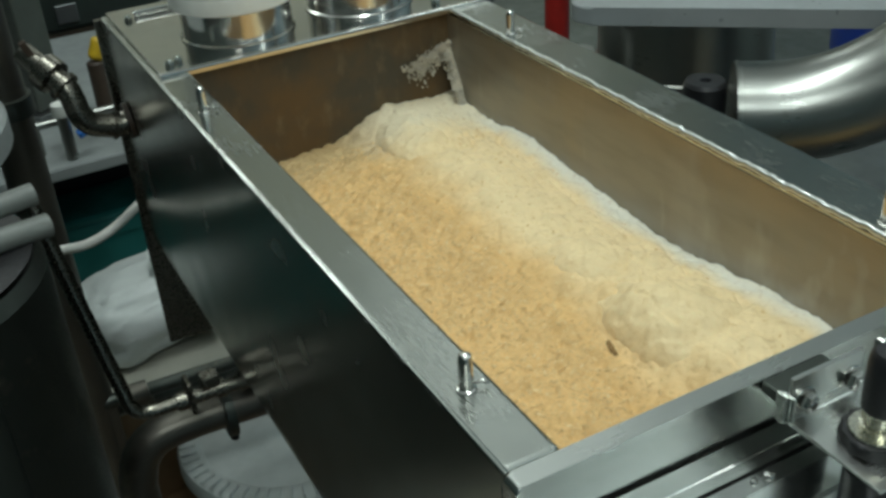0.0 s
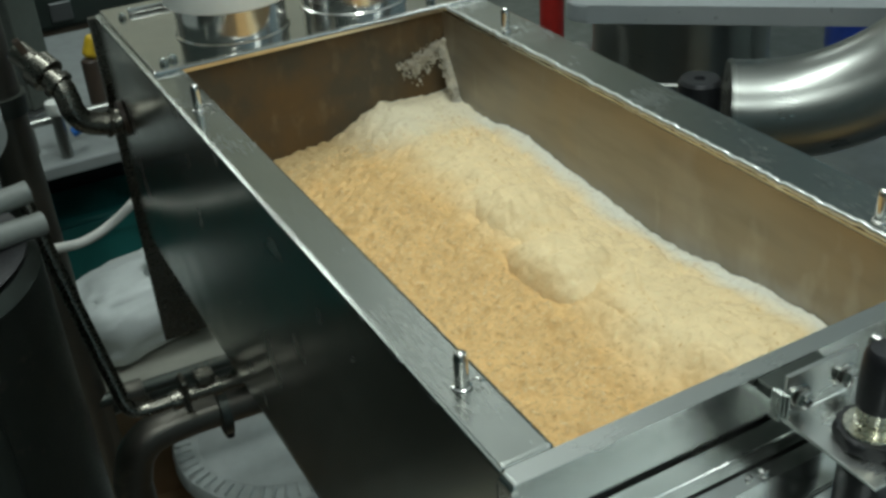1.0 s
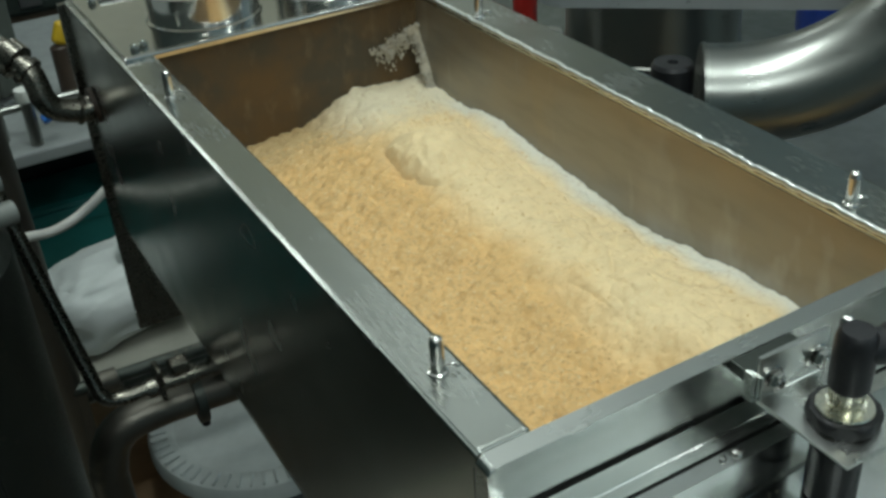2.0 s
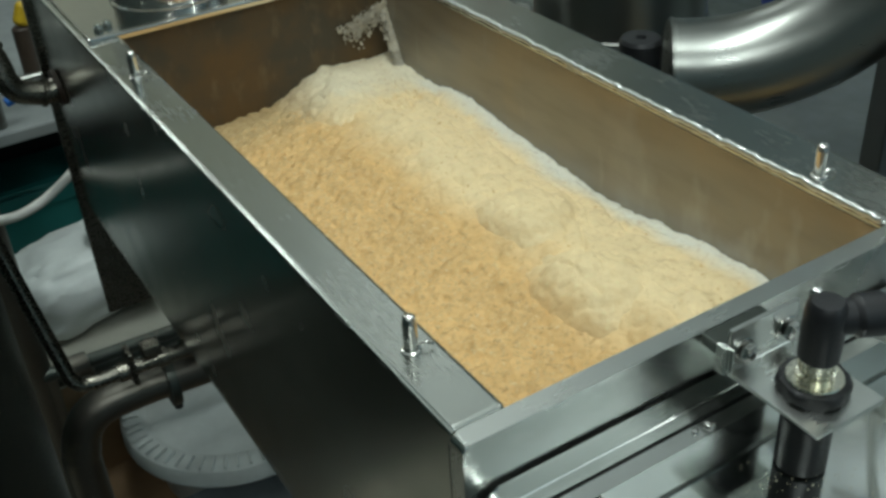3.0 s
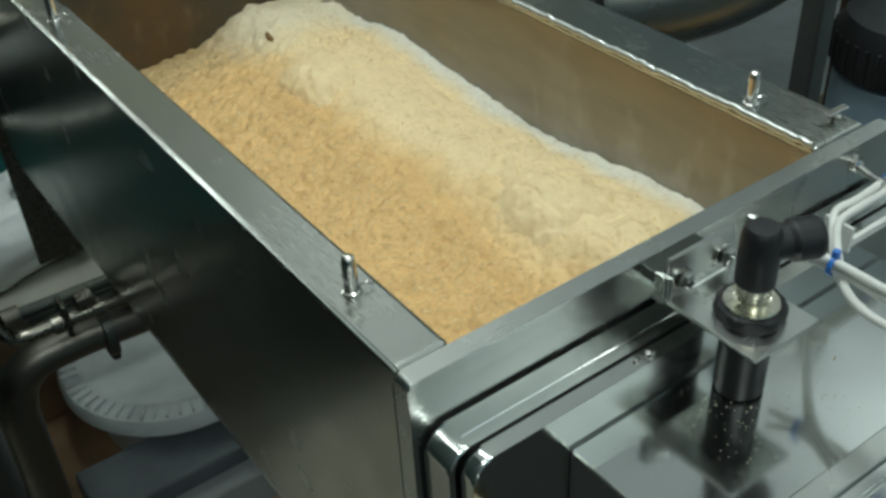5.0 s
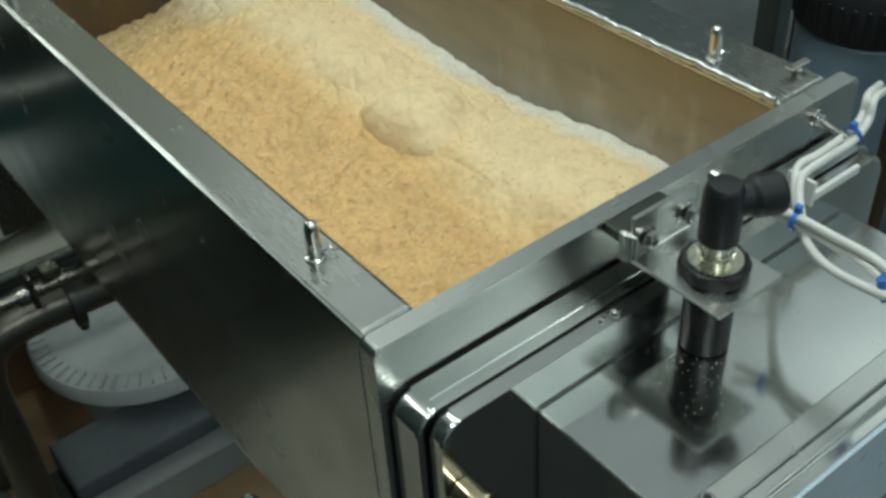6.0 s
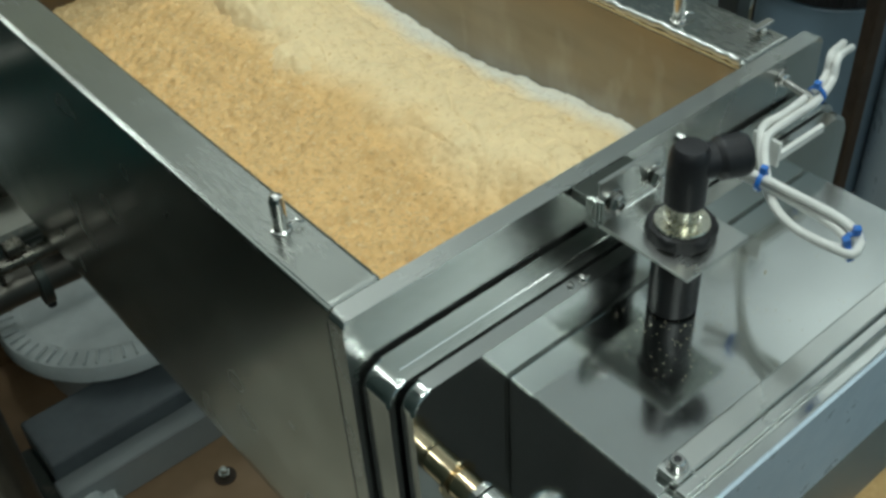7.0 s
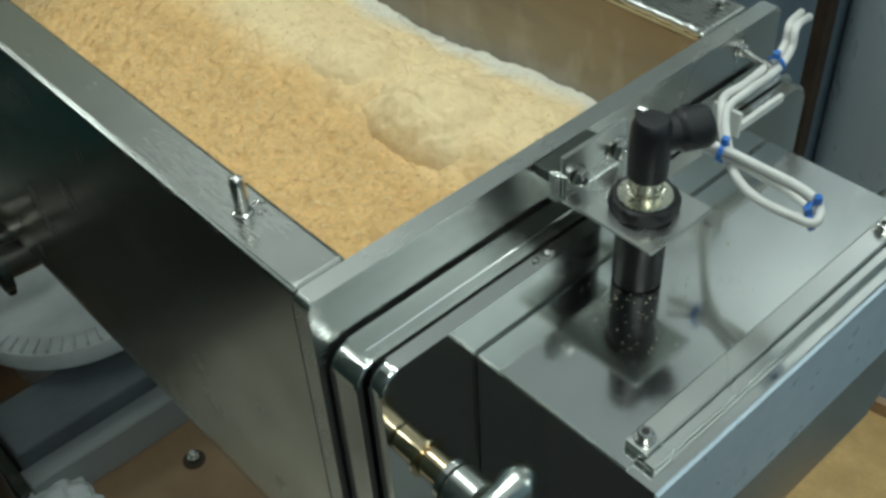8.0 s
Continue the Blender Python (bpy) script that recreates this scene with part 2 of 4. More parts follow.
# ---------------------------------------------------------------- shapes
def solid(name, bm, material, smooth=True):
    me = bpy.data.meshes.new(name)
    bmesh.ops.recalc_face_normals(bm, faces=bm.faces[:])
    if smooth:
        for q in bm.faces:
            q.smooth = True
        for e in bm.edges:
            if len(e.link_faces) == 2:
                a, b = (q.calc_area() for q in e.link_faces)
                turn = e.calc_face_angle(0.0)
                if turn > radians(38) or (turn > radians(7) and max(a, b) > 4 * min(a, b)):
                    e.smooth = False
    bm.to_mesh(me)
    bm.free()
    me.materials.append(material)
    return me


def part(name, bm, material, parent, label="", kind="", smooth=True):
    ob = new(name, solid(name, bm, material, smooth))
    ob.parent = parent
    return tagged(ob, label=label, kind=kind)


def thing(name, label, category, group="", kind=""):
    return tagged(new(name), label, category, group, kind)


def box(x0, x1, y0, y1, z0, z1, r=0.0, seg=2):
    bm = bmesh.new()
    m = Matrix.LocRotScale(((x0 + x1) / 2, (y0 + y1) / 2, (z0 + z1) / 2), None, (x1 - x0, y1 - y0, z1 - z0))
    bmesh.ops.create_cube(bm, size=1, matrix=m)
    if r > 0:
        bmesh.ops.bevel(bm, geom=bm.edges[:], offset=r, segments=seg, affect="EDGES", profile=0.5)
    return bm


def lathe(profile, m=None, n=40):
    """A turned solid about z from (radius, height) pairs."""
    bm = bmesh.new()
    rings = []
    for r, z in profile:
        if r < 1e-6:
            rings.append([bm.verts.new((0, 0, z))])
        else:
            rings.append([bm.verts.new((r * math.cos(2 * math.pi * k / n), r * math.sin(2 * math.pi * k / n), z)) for k in range(n)])
    for a, b in zip(rings, rings[1:]):
        for k in range(n):
            q = (k + 1) % n
            if len(a) == 1 and len(b) == 1:
                continue
            if len(a) == 1:
                bm.faces.new((a[0], b[k], b[q]))
            elif len(b) == 1:
                bm.faces.new((a[k], a[q], b[0]))
            else:
                bm.faces.new((a[k], a[q], b[q], b[k]))
    if m is not None:
        bm.transform(m)
    return bm


def rod(r, h, e=0.001, n=28):
    """Profile of a rod from 0 to h with eased ends."""
    return [(0, 0), (r - e, 0), (r, e), (r, h - e), (r - e, h), (0, h)]


def towards(a, b):
    a, b = Vector(a), Vector(b)
    return Matrix.Translation(a) @ (b - a).to_track_quat("Z", "Y").to_matrix().to_4x4()


def smooth_path(points, steps=8):
    pts = [Vector(p) for p in points]
    ext = [2 * pts[0] - pts[1]] + pts + [2 * pts[-1] - pts[-2]]
    out = []
    for i in range(1, len(ext) - 2):
        p0, p1, p2, p3 = ext[i - 1 : i + 3]
        for s in range(steps):
            t = s / steps
            out.append(0.5 * (2 * p1 + (p2 - p0) * t + (2 * p0 - 5 * p1 + 4 * p2 - p3) * t * t + (3 * p1 - p0 - 3 * p2 + p3) * t**3))
    return out + [pts[-1]]


def tube(points, r, n=14, bore=0.0):
    """A round tube along points; bore > 0 leaves the ends open with that inner radius."""
    bm = bmesh.new()
    rings, side = [], None
    pts = [Vector(p) for p in points]
    for i, p in enumerate(pts):
        d = (pts[min(i + 1, len(pts) - 1)] - pts[max(i - 1, 0)]).normalized()
        side = (d.orthogonal() if side is None else side - side.dot(d) * d).normalized()
        up = d.cross(side)
        rings.append([bm.verts.new(p + r * (math.cos(2 * math.pi * k / n) * side + math.sin(2 * math.pi * k / n) * up)) for k in range(n)])
    for a, b in zip(rings, rings[1:]):
        for k in range(n):
            bm.faces.new((a[k], a[(k + 1) % n], b[(k + 1) % n], b[k]))
    bm.faces.new(rings[0]), bm.faces.new(rings[-1])
    return bm


def prism(outline, axis, lo, hi, r=0.0, seg=2):
    """A plate: an outline of two coordinates swept along the axis from lo to hi, its edges eased by r."""
    bm = bmesh.new()
    put = {"x": lambda a, b, c: (c, a, b), "y": lambda a, b, c: (a, c, b), "z": lambda a, b, c: (a, b, c)}[axis]
    low = [bm.verts.new(put(a, b, lo)) for a, b in outline]
    top = [bm.verts.new(put(a, b, hi)) for a, b in outline]
    bm.faces.new(low), bm.faces.new(top)
    n = len(outline)
    for k in range(n):
        bm.faces.new((low[k], low[(k + 1) % n], top[(k + 1) % n], top[k]))
    if r > 0:
        rim = [e for e in bm.edges if (e.verts[0] in low) == (e.verts[1] in low)]
        bmesh.ops.bevel(bm, geom=rim, offset=r, segments=seg, affect="EDGES", profile=0.5)
    return bm


def rounded(x0, x1, z0, z1, r, n=6):
    out = []
    for cx, cz, a in ((x1 - r, z1 - r, 0), (x0 + r, z1 - r, 90), (x0 + r, z0 + r, 180), (x1 - r, z0 + r, 270)):
        out += [(cx + r * math.cos(radians(a + 90 * k / n)), cz + r * math.sin(radians(a + 90 * k / n))) for k in range(n + 1)]
    return out


def hexagon(r):
    return [(r * math.cos(math.pi / 3 * k), r * math.sin(math.pi / 3 * k)) for k in range(6)]


def join(*bms):
    """One bmesh out of several."""
    out = bmesh.new()
    for b in bms:
        tmp = bpy.data.meshes.new("tmp")
        b.to_mesh(tmp)
        b.free()
        out.from_mesh(tmp)
        bpy.data.meshes.remove(tmp)
    return out


def moved(bm, m):
    bm.transform(m)
    return bm


# ---------------------------------------------------------------- the room
TOP = 0.90
tagged(new("floor", solid("floor", box(-3.0, 4.0, -3.4, 4.2, -0.1, 0.0), FLOOR, False)), "grey-green epoxy factory floor, scuffed", "floor", kind="structure")
tagged(new("ceiling", solid("ceiling", box(-3.0, 4.0, -3.4, 4.2, 3.4, 3.5), CEIL, False)), "plain off-white ceiling", "ceiling", kind="structure")
# Walls out of view; the west one stands close and dark to darken reflections.
for wname, b in (("wall_north", (-3.1, 4.1, 4.2, 4.3)), ("wall_south", (-3.1, 4.1, -3.5, -3.4)), ("wall_west", (-1.15, -1.05, -3.4, 4.2)), ("wall_east", (4.0, 4.1, -3.4, 4.2))):
    tagged(new(wname, solid(wname, box(*b, 0.0, 3.5), {"wall_west": DARK_WALL, "wall_north": WARM_WALL}.get(wname, WALL), False)), {"wall_west": "unseen dark green wall set near to darken the tank's reflections", "wall_north": "plain cream factory wall"}.get(wname, "plain pale blue-white factory wall"), "wall", kind="structure")


def ceiling_light(x, y, z):
    t = thing("ceiling_light", "unseen white twin-tube light, added and placed for brightness and highlights", "ceiling light", "ceiling lights")
    t.location = (x, y, z)
    part("housing", join(box(-0.028, 0.028, -0.66, 0.66, 0.0, 0.05, 0.008), box(-0.004, 0.004, -0.40, -0.38, 0.0505, 0.85), box(-0.004, 0.004, 0.38, 0.40, 0.0505, 0.85)), CEIL, t)
    for s in (-0.05, 0.05):
        part("tube", moved(lathe(rod(0.013, 1.25, 0.003), n=16), Matrix.Translation((s, -0.625, -0.02)) @ pose(0, 0, 0, -90, 0, 0)), GLOW, t)


# housings added round the unseen lights
for l in LAMPS:
    ceiling_light(*l[:3])

# Added out of view: a black mat that darkens what the bearing box mirrors.
mat_ob = tagged(new("dark_reflection_mat", solid("dark_reflection_mat", prism(rounded(-0.95, 0.02, -1.2, 0.36, 0.03), "z", 0.0, 0.010, 0.002), MAT)), "unseen black mat added on the floor to darken the steel's reflections", "floor mat")
# Added pale reflector, laid where the tank's side sheet mirrors the floor.
sheet = tagged(new("bright_reflection_sheet", solid("bright_reflection_sheet", prism(rounded(-0.80, -0.135, 0.375, 0.80, 0.02), "z", 0.0, 0.004, 0.001), PALE_SHEET)), "pale beige reflector sheet added on the floor to brighten the mixer's side", "floor sheet")
board = tagged(new("floor_board", solid("floor_board", prism(rounded(-0.13, 0.45, 0.375, 1.75, 0.03), "z", 0.0, 0.006, 0.001), CARD)), "brown board sheet lying on the floor under the mixer, stained", "floor board")

# ---------------------------------------------------------------- mixing tank
# Long side along y; the opening runs from y 0.004 to 0.645, the closed feed deck behind it to 0.87.
XR, YB, YO = 0.385, 0.875, 0.645
INL, INR = 0.034, 0.322
tank = thing("mixing_tank", "open stainless steel mixing tank with flanged rims, half full of meal", "mixing tank")


def side_profile(x, s, z_low=0.632):
    """Section of a side wall: upright sheet that curls under to the round bottom; s is the way inwards."""
    out, inn, r = [(x, TOP - 0.004)], [(x + s * 0.004, TOP - 0.004)], 0.085
    for k in range(9):
        a = radians(11 * k)
        out.append((x + s * (r - r * math.cos(a)), z_low - r * math.sin(a)))
        inn.append((x + s * (r - (r - 0.004) * math.cos(a)), z_low - (r - 0.004) * math.sin(a)))
    return out + inn[::-1]


part("outer_wall", prism(side_profile(0.0, 1), "y", -0.001, YB - 0.004), SIDE, tank, "dark mirror-like stainless side sheet")
part("outer_wall", prism(side_profile(0.372, -1), "y", -0.001, YB - 0.004), STEEL, tank)
# rims: flat flange with a turned-down outer edge and a rolled inner lip
for x0, x1, lip in ((0.0, INL, INL), (INR, 0.372, INR)):
    part("rim", box(x0, x1, 0.0008, YB - 0.004, TOP - 0.008, TOP, 0.0034, 4), RIM, tank)
rnd = random.Random(21)
lip = [(INR + 0.0012 + rnd.gauss(0, 0.0003), 0.004 + 0.0045 * k, TOP - 0.0002 + rnd.gauss(0, 0.0004)) for k in range(int((YO - 0.004) / 0.0045) + 1)]
part("rim_lip", tube(smooth_path(lip, 2), 0.0027, 10), WELD, tank, "bright uneven welded inner lip")
part("weld_seam", tube([(-0.0002, 0.0025, TOP - 0.010), (-0.0002, 0.0030, 0.64)], 0.0009, 8), POLISH, tank)
part("weld_seam", tube([(0.0012, 0.0, TOP - 0.0020), (0.0012, 0.40, TOP - 0.0020), (0.0012, YB - 0.01, TOP - 0.0020)], 0.0018, 8), STEEL, tank)
# inner walls with the dried film
part("inner_wall", box(INL - 0.003, INL, 0.0, YO, 0.60, TOP - 0.0065), FILM, tank, "inner wall under dried tan film")
part("inner_wall", box(INR, INR + 0.003, 0.0, YO, 0.60, TOP - 0.0065), FILM, tank, "inner wall under dried tan film")
part("inner_wall", box(INL, INR, 0.0005, 0.004, 0.60, TOP - 0.0065), FILM, tank)
part("inner_wall", box(INL, INR, YO, YO + 0.003, 0.60, TOP - 0.0065), ENDWALL, tank, "far end wall with orange-brown caked meal, darkened for the deck's shade")
part("tank_bottom", box(0.08, XR - 0.086, 0.0, YB - 0.004, 0.544, 0.5485), STEEL, tank)
# front flange: upright face with a flat top strip
part("front_flange", prism(rounded(-0.002, XR + 0.002, 0.552, TOP, 0.004), "y", -0.0130, -0.0004, 0.0016, 3), STEEL_X, tank, "brushed front flange")
# far end plate, wider at the foot
part("end_plate", prism([(-0.007, TOP - 0.004), (-0.007, 0.45), (0.30, 0.45), (XR - 0.012, 0.60), (XR, 0.66), (XR, TOP - 0.004)], "y", YB - 0.004, YB + 0.004, 0.0012), TARNISH, tank, "dull brown-tinged end plate")
# feed deck
part("feed_deck", box(0.006, XR - 0.008, YO - 0.004, YB - 0.006, TOP + 0.0005, TOP + 0.0035, 0.001), POLISH, tank, "polished closed feed deck")
part("deck_edge", box(0.004, XR - 0.008, YO - 0.010, YO - 0.0042, TOP - 0.003, TOP + 0.004, 0.0015), POLISH, tank)
part("deck_strip", box(0.03, 0.115, YB - 0.045, YB - 0.037, TOP + 0.0038, TOP + 0.010, 0.002), STEEL_X, tank)
for bx, by in ((0.020, YO + 0.012), (0.030, YO + 0.017), (0.022, YB - 0.05), (0.315, YO + 0.012)):
    part("deck_bolt", join(moved(prism(hexagon(0.0052), "z", 0, 0.004, 0.0007), pose(bx, by, TOP + 0.0037, 0, 0, 20)), moved(lathe(rod(0.0028, 0.006, 0.0006), n=12), pose(bx, by, TOP + 0.0037))), STEEL, tank)


def pin(x, y):
    """Upright locating pin with its little wire clip."""
    p = part("locating_pin", lathe([(0, 0), (0.0042, 0), (0.0042, 0.020), (0.0036, 0.0232), (0.0020, 0.0246), (0, 0.0248)], pose(x, y, TOP), 24), POLISH, tank, "polished locating pin")
    part("pin_collar", lathe([(0.0043, 0), (0.0060, 0), (0.0056, 0.0012), (0.0043, 0.0018)], pose(x, y, TOP + 0.0001), 24), POLISH, p)
    pts = [(x + 0.0045, y - 0.001, TOP + 0.003), (x + 0.0085, y - 0.0025, TOP + 0.0042), (x + 0.0105, y - 0.004, TOP + 0.0028), (x + 0.012, y - 0.0035, TOP + 0.0022)]
    part("wire_clip", tube(smooth_path(pts, 5), 0.0008, 8), POLISH, p)


for px, py in ((0.0165, 0.067), (0.336, 0.066), (0.0145, 0.532), (0.334, 0.534)):
    pin(px, py)

# ---------------------------------------------------------------- front cover stack: two rounded plates with black seals
cover = thing("front_cover", "stack of polished round-cornered cover plates with black rubber seals", "cover plate")
for y0, y1, x0, z1, m in ((-0.0156, -0.0132, 0.0085, 0.8600, RUBBER), (-0.0372, -0.0158, 0.0030, 0.8662, COVER), (-0.0398, -0.0374, 0.0140, 0.8600, RUBBER), (-0.0500, -0.0400, 0.0085, 0.8662, COVER)):
    part("seal" if m is RUBBER else "cover_plate", prism(rounded(x0, 0.380 - x0, 0.56, z1, 0.0125, 8), "y", y0, y1, 0.0 if m is RUBBER else 0.0022, 3), m, cover, "black rubber seal" if m is RUBBER else "polished cover plate")
part("plate_seam", tube([(0.018, -0.0290, 0.8660), (0.19, -0.0290, 0.8660), (0.360, -0.0290, 0.8660)], 0.0007, 6), POLISH, cover)
part("stud", lathe([(0, 0), (0.0034, 0), (0.0030, 0.0018), (0, 0.0026)], pose(0.134, -0.0445, 0.8663), 14), POLISH, cover)
part("stud", lathe([(0, 0), (0.0022, 0), (0.0020, 0.0014), (0, 0.0018)], pose(0.124, -0.0440, 0.8663), 12), POLISH, cover)

# bearing box on the cover
house = thing("bearing_box", "polished stainless bearing box bolted to the front cover, dusted with crumbs", "bearing box")
BX0, BX1, BY0, BY1, BZ = 0.0720, 0.335, -0.1725, -0.0504, 0.836
part("body", prism([(BX0, BZ), (BX0, 0.70), (BX0 + 0.02, 0.68), (BX1 - 0.02, 0.68), (BX1, 0.70), (BX1, BZ)], "y", BY0 + 0.001, BY1, 0.0012), COVER, house)
part("front_apron", prism([(BY0 - 0.001, BZ - 0.001), (BY0 + 0.001, BZ - 0.001), (BY0 + 0.003, 0.752), (BY0 + 0.001, 0.752)], "x", BX0, BX1 + 0.03, 0.0004), BLUE_SHEEN, house, "apron sheet with its pale blue reflection put into the colour")
part("lid", box(BX0 + 0.0005, BX1 - 0.0005, -0.1535, -0.0512, BZ + 0.0002, BZ + 0.0016, 0.0006), MIRROR, house, "mirror-polished lid")
bar = part("clamp_bar", join(box(0.0815, BX1 - 0.006, -0.1575, -0.1440, BZ + 0.0018, BZ + 0.0075, 0.0010), box(0.0795, BX1 - 0.004, -0.1640, -0.1577, BZ + 0.0002, BZ + 0.0050, 0.0010)), STEEL_X, house)
for sx in (0.0890, 0.3010):
    screw = part("cap_screw", join(lathe(rod(0.0042, 0.0050, 0.0008), pose(sx, -0.1505, BZ + 0.0076), 20), lathe(rod(0.0056, 0.0012, 0.0003), pose(sx, -0.1505, BZ + 0.0075), 20)), POLISH, bar)
    part("socket", prism(hexagon(0.0022), "z", 0.0, 0.0002), BLACK, house).matrix_world = pose(sx, -0.1505, BZ + 0.01265)
part("side_seam", box(BX0 - 0.0006, BX0 - 0.0001, -0.0530, -0.0524, 0.75, BZ - 0.002), POLISH, house)
random.seed(4)
bm = bmesh.new()
for k in range(230):
    if k < 170:
        x, y = random.gauss(0.168, 0.028), random.gauss(-0.098, 0.020)
    else:
        x, y = random.uniform(0.07, 0.30), random.uniform(-0.150, -0.062)
    if not (0.078 < x < 0.325 and -0.142 < y < -0.055):
        continue
    s = random.uniform(0.00014, 0.0004) * (2.6 if k % 57 == 0 else 1)
    bmesh.ops.create_icosphere(bm, subdivisions=1, radius=s, matrix=Matrix.LocRotScale((x, y, BZ + 0.0016 + 0.5 * s), Euler((random.random() * 6, random.random() * 6, 0)), (1.4, 0.9, 0.7)))
part("crumb_dust", bm, plain("pale_crumbs", (0.74, 0.66, 0.48), 0.7, 0.2, 60), house, "tiny pale crumbs", kind="stuff")


def hand_knob(name, at, length, label):
    """Clamp rod with a ring, a collar and a two-winged grip, standing out along -y."""
    t = thing(name, label, "clamp knob", "clamp knobs")
    t.location = at
    aim = pose(0, 0, 0, 90, 0, 0)
    part("rod", lathe(rod(0.0085, length, 0.001), aim, 28), ORANGE_SHEEN, t, "polished steel rod, its orange reflection put into the tint")
    part("ring", lathe([(0.0086, 0), (0.0112, 0.0004), (0.0115, 0.0026), (0.0086, 0.003)], aim @ pose(0, 0, length * 0.36), 28), ORANGE_SHEEN, t)
    part("collar", lathe([(0.0086, 0), (0.0125, 0.0005), (0.0130, 0.0045), (0.0086, 0.005)], aim @ pose(0, 0, length * 0.74), 28), POLISH, t)
    part("hub", lathe([(0.0, 0), (0.0120, 0), (0.0125, 0.001), (0.0118, 0.016), (0, 0.017)], aim @ pose(0, 0, length * 0.74 + 0.0052), 28), STEEL, t)
    wing = [(0, -0.031), (0.005, -0.030), (0.0095, -0.025), (0.0105, -0.017), (0.0072, -0.007), (0.0068, 0.0), (0.0072, 0.007), (0.0105, 0.017), (0.0095, 0.025), (0.005, 0.030), (0, 0.031)]
    part("wing", lathe(wing, pose(0, -length * 0.74 - 0.0285, 0.004, 0, 90, 0), 28), STEEL, t, "worn steel wing grip")
    return t


hand_knob("clamp_knob", (0.0187, -0.0502, 0.8160), 0.049, "polished clamp rod with steel wing grip on the cover")
hand_knob("clamp_knob", (0.3720, -0.0502, 0.7830), 0.049, "polished clamp rod with steel wing grip on the cover")

# ---------------------------------------------------------------- level sensor on its bracket
sens = thing("level_sensor", "black barrel level sensor on a bent steel bracket", "sensor")
SX, SY, SZ = 0.1975, -0.0575, 0.868
bracket = part("bracket", prism([(-0.0178, SZ + 0.029), (-0.0178, SZ), (-0.0195, SZ - 0.0022), (-0.0850, SZ - 0.0022), (-0.0850, SZ + 0.0003), (-0.0212, SZ + 0.0003), (-0.0205, SZ + 0.001), (-0.0205, SZ + 0.029)], "x", 0.1705, 0.2235, 0.0007), STEEL_X, sens, "bent polished steel bracket")
for k in range(3):
    part("shim", box(0.1640 + 0.0022 * k, 0.1658 + 0.0022 * k, -0.0225 - 0.001 * k, -0.0150, SZ + 0.002, SZ + 0.0215 - 0.0012 * k, 0.0008), STEEL, bracket)
part("spacer", box(0.1735, 0.2205, -0.0176, 0.0053, SZ + 0.0030, SZ + 0.0110, 0.0008), DULL, bracket, "dull steel spacer block")
for bx in (0.1795, 0.2145):
    b = part("hex_bolt", join(moved(prism(hexagon(0.0060), "z", 0, 0.0050, 0.0009), pose(bx, -0.0225, SZ + 0.0125, 90, 0, 12)), lathe(rod(0.0085, 0.0018, 0.0004), pose(bx, -0.0206, SZ + 0.0125, 90, 0, 0), 24), lathe(rod(0.0032, 0.0085, 0.0006), pose(bx, -0.0206, SZ + 0.0125, 90, 0, 0), 14)), POLISH, bracket)
part("small_stud", lathe([(0, 0), (0.004, 0), (0.0044, 0.003), (0.003, 0.006), (0, 0.007)], pose(0.238, -0.0177, SZ + 0.026, 90, 0, 0), 16), POLISH, bracket)
part("barrel", lathe([(0, 0.0), (0.0138, 0.0), (0.0148, 0.001), (0.0148, 0.0372), (0.0144, 0.0376), (0.0144, 0.0386), (0.0148, 0.0390), (0.0148, 0.0519), (0, 0.0519)], pose(SX, SY, SZ - 0.0542), 40), SATIN_BLACK, sens, "smooth black plastic barrel")
lobes = [((0.0196 + 0.0010 * math.cos(6 * q)) * math.cos(q), (0.0196 + 0.0010 * math.cos(6 * q)) * math.sin(q)) for q in [2 * math.pi * k / 48 for k in range(48)]]
nut = part("lock_nut", moved(prism(lobes, "z", 0, 0.0088, 0.0032, 4), pose(SX, SY, SZ + 0.0005, 0, 0, 14)), RUBBER, sens, "rounded black rubber-coated lock nut")
part("lower_nut", moved(prism([(0.0165 * math.cos(math.pi / 8 * k), 0.0165 * math.sin(math.pi / 8 * k)) for k in range(16)], "z", 0, 0.0030, 0.0008), pose(SX, SY, SZ - 0.0055)), BLACK, sens)
part("washer", lathe([(0, 0), (0.0158, 0), (0.0160, 0.0006), (0.0155, 0.0014), (0, 0.0016)], pose(SX, SY, SZ + 0.0094), 40), BRASS, sens, "yellowish metal sensor cap")
coup = part("coupling", lathe([(0, 0), (0.0105, 0), (0.0105, 0.003), (0.0088, 0.0035), (0.0088, 0.0050), (0.0095, 0.0055), (0.0095, 0.0130), (0, 0.0130)], pose(SX, SY, SZ + 0.0106), 36), BRASS, sens, "knurled metal coupling nut")
for k in range(18):
    a = 2 * math.pi * k / 18
    part("knurl", moved(box(0.0092, 0.0101, -0.0007, 0.0007, 0, 0.0068, 0.0002, 1), pose(SX, SY, SZ + 0.0165, 0, 0, math.degrees(a))), BRASS, coup)
EZ = SZ + 0.0236
conn = part("connector", join(lathe([(0, 0), (0.0108, 0), (0.0113, 0.001), (0.0116, 0.018), (0.0114, 0.030), (0.0106, 0.0345), (0.0085, 0.0372), (0, 0.038)], pose(SX, SY, EZ), 40)), BLACK, sens, "black angled cable connector")
away = Vector((0.83, -0.42, 0.0)).normalized()
base = Vector((SX, SY, EZ + 0.0255))
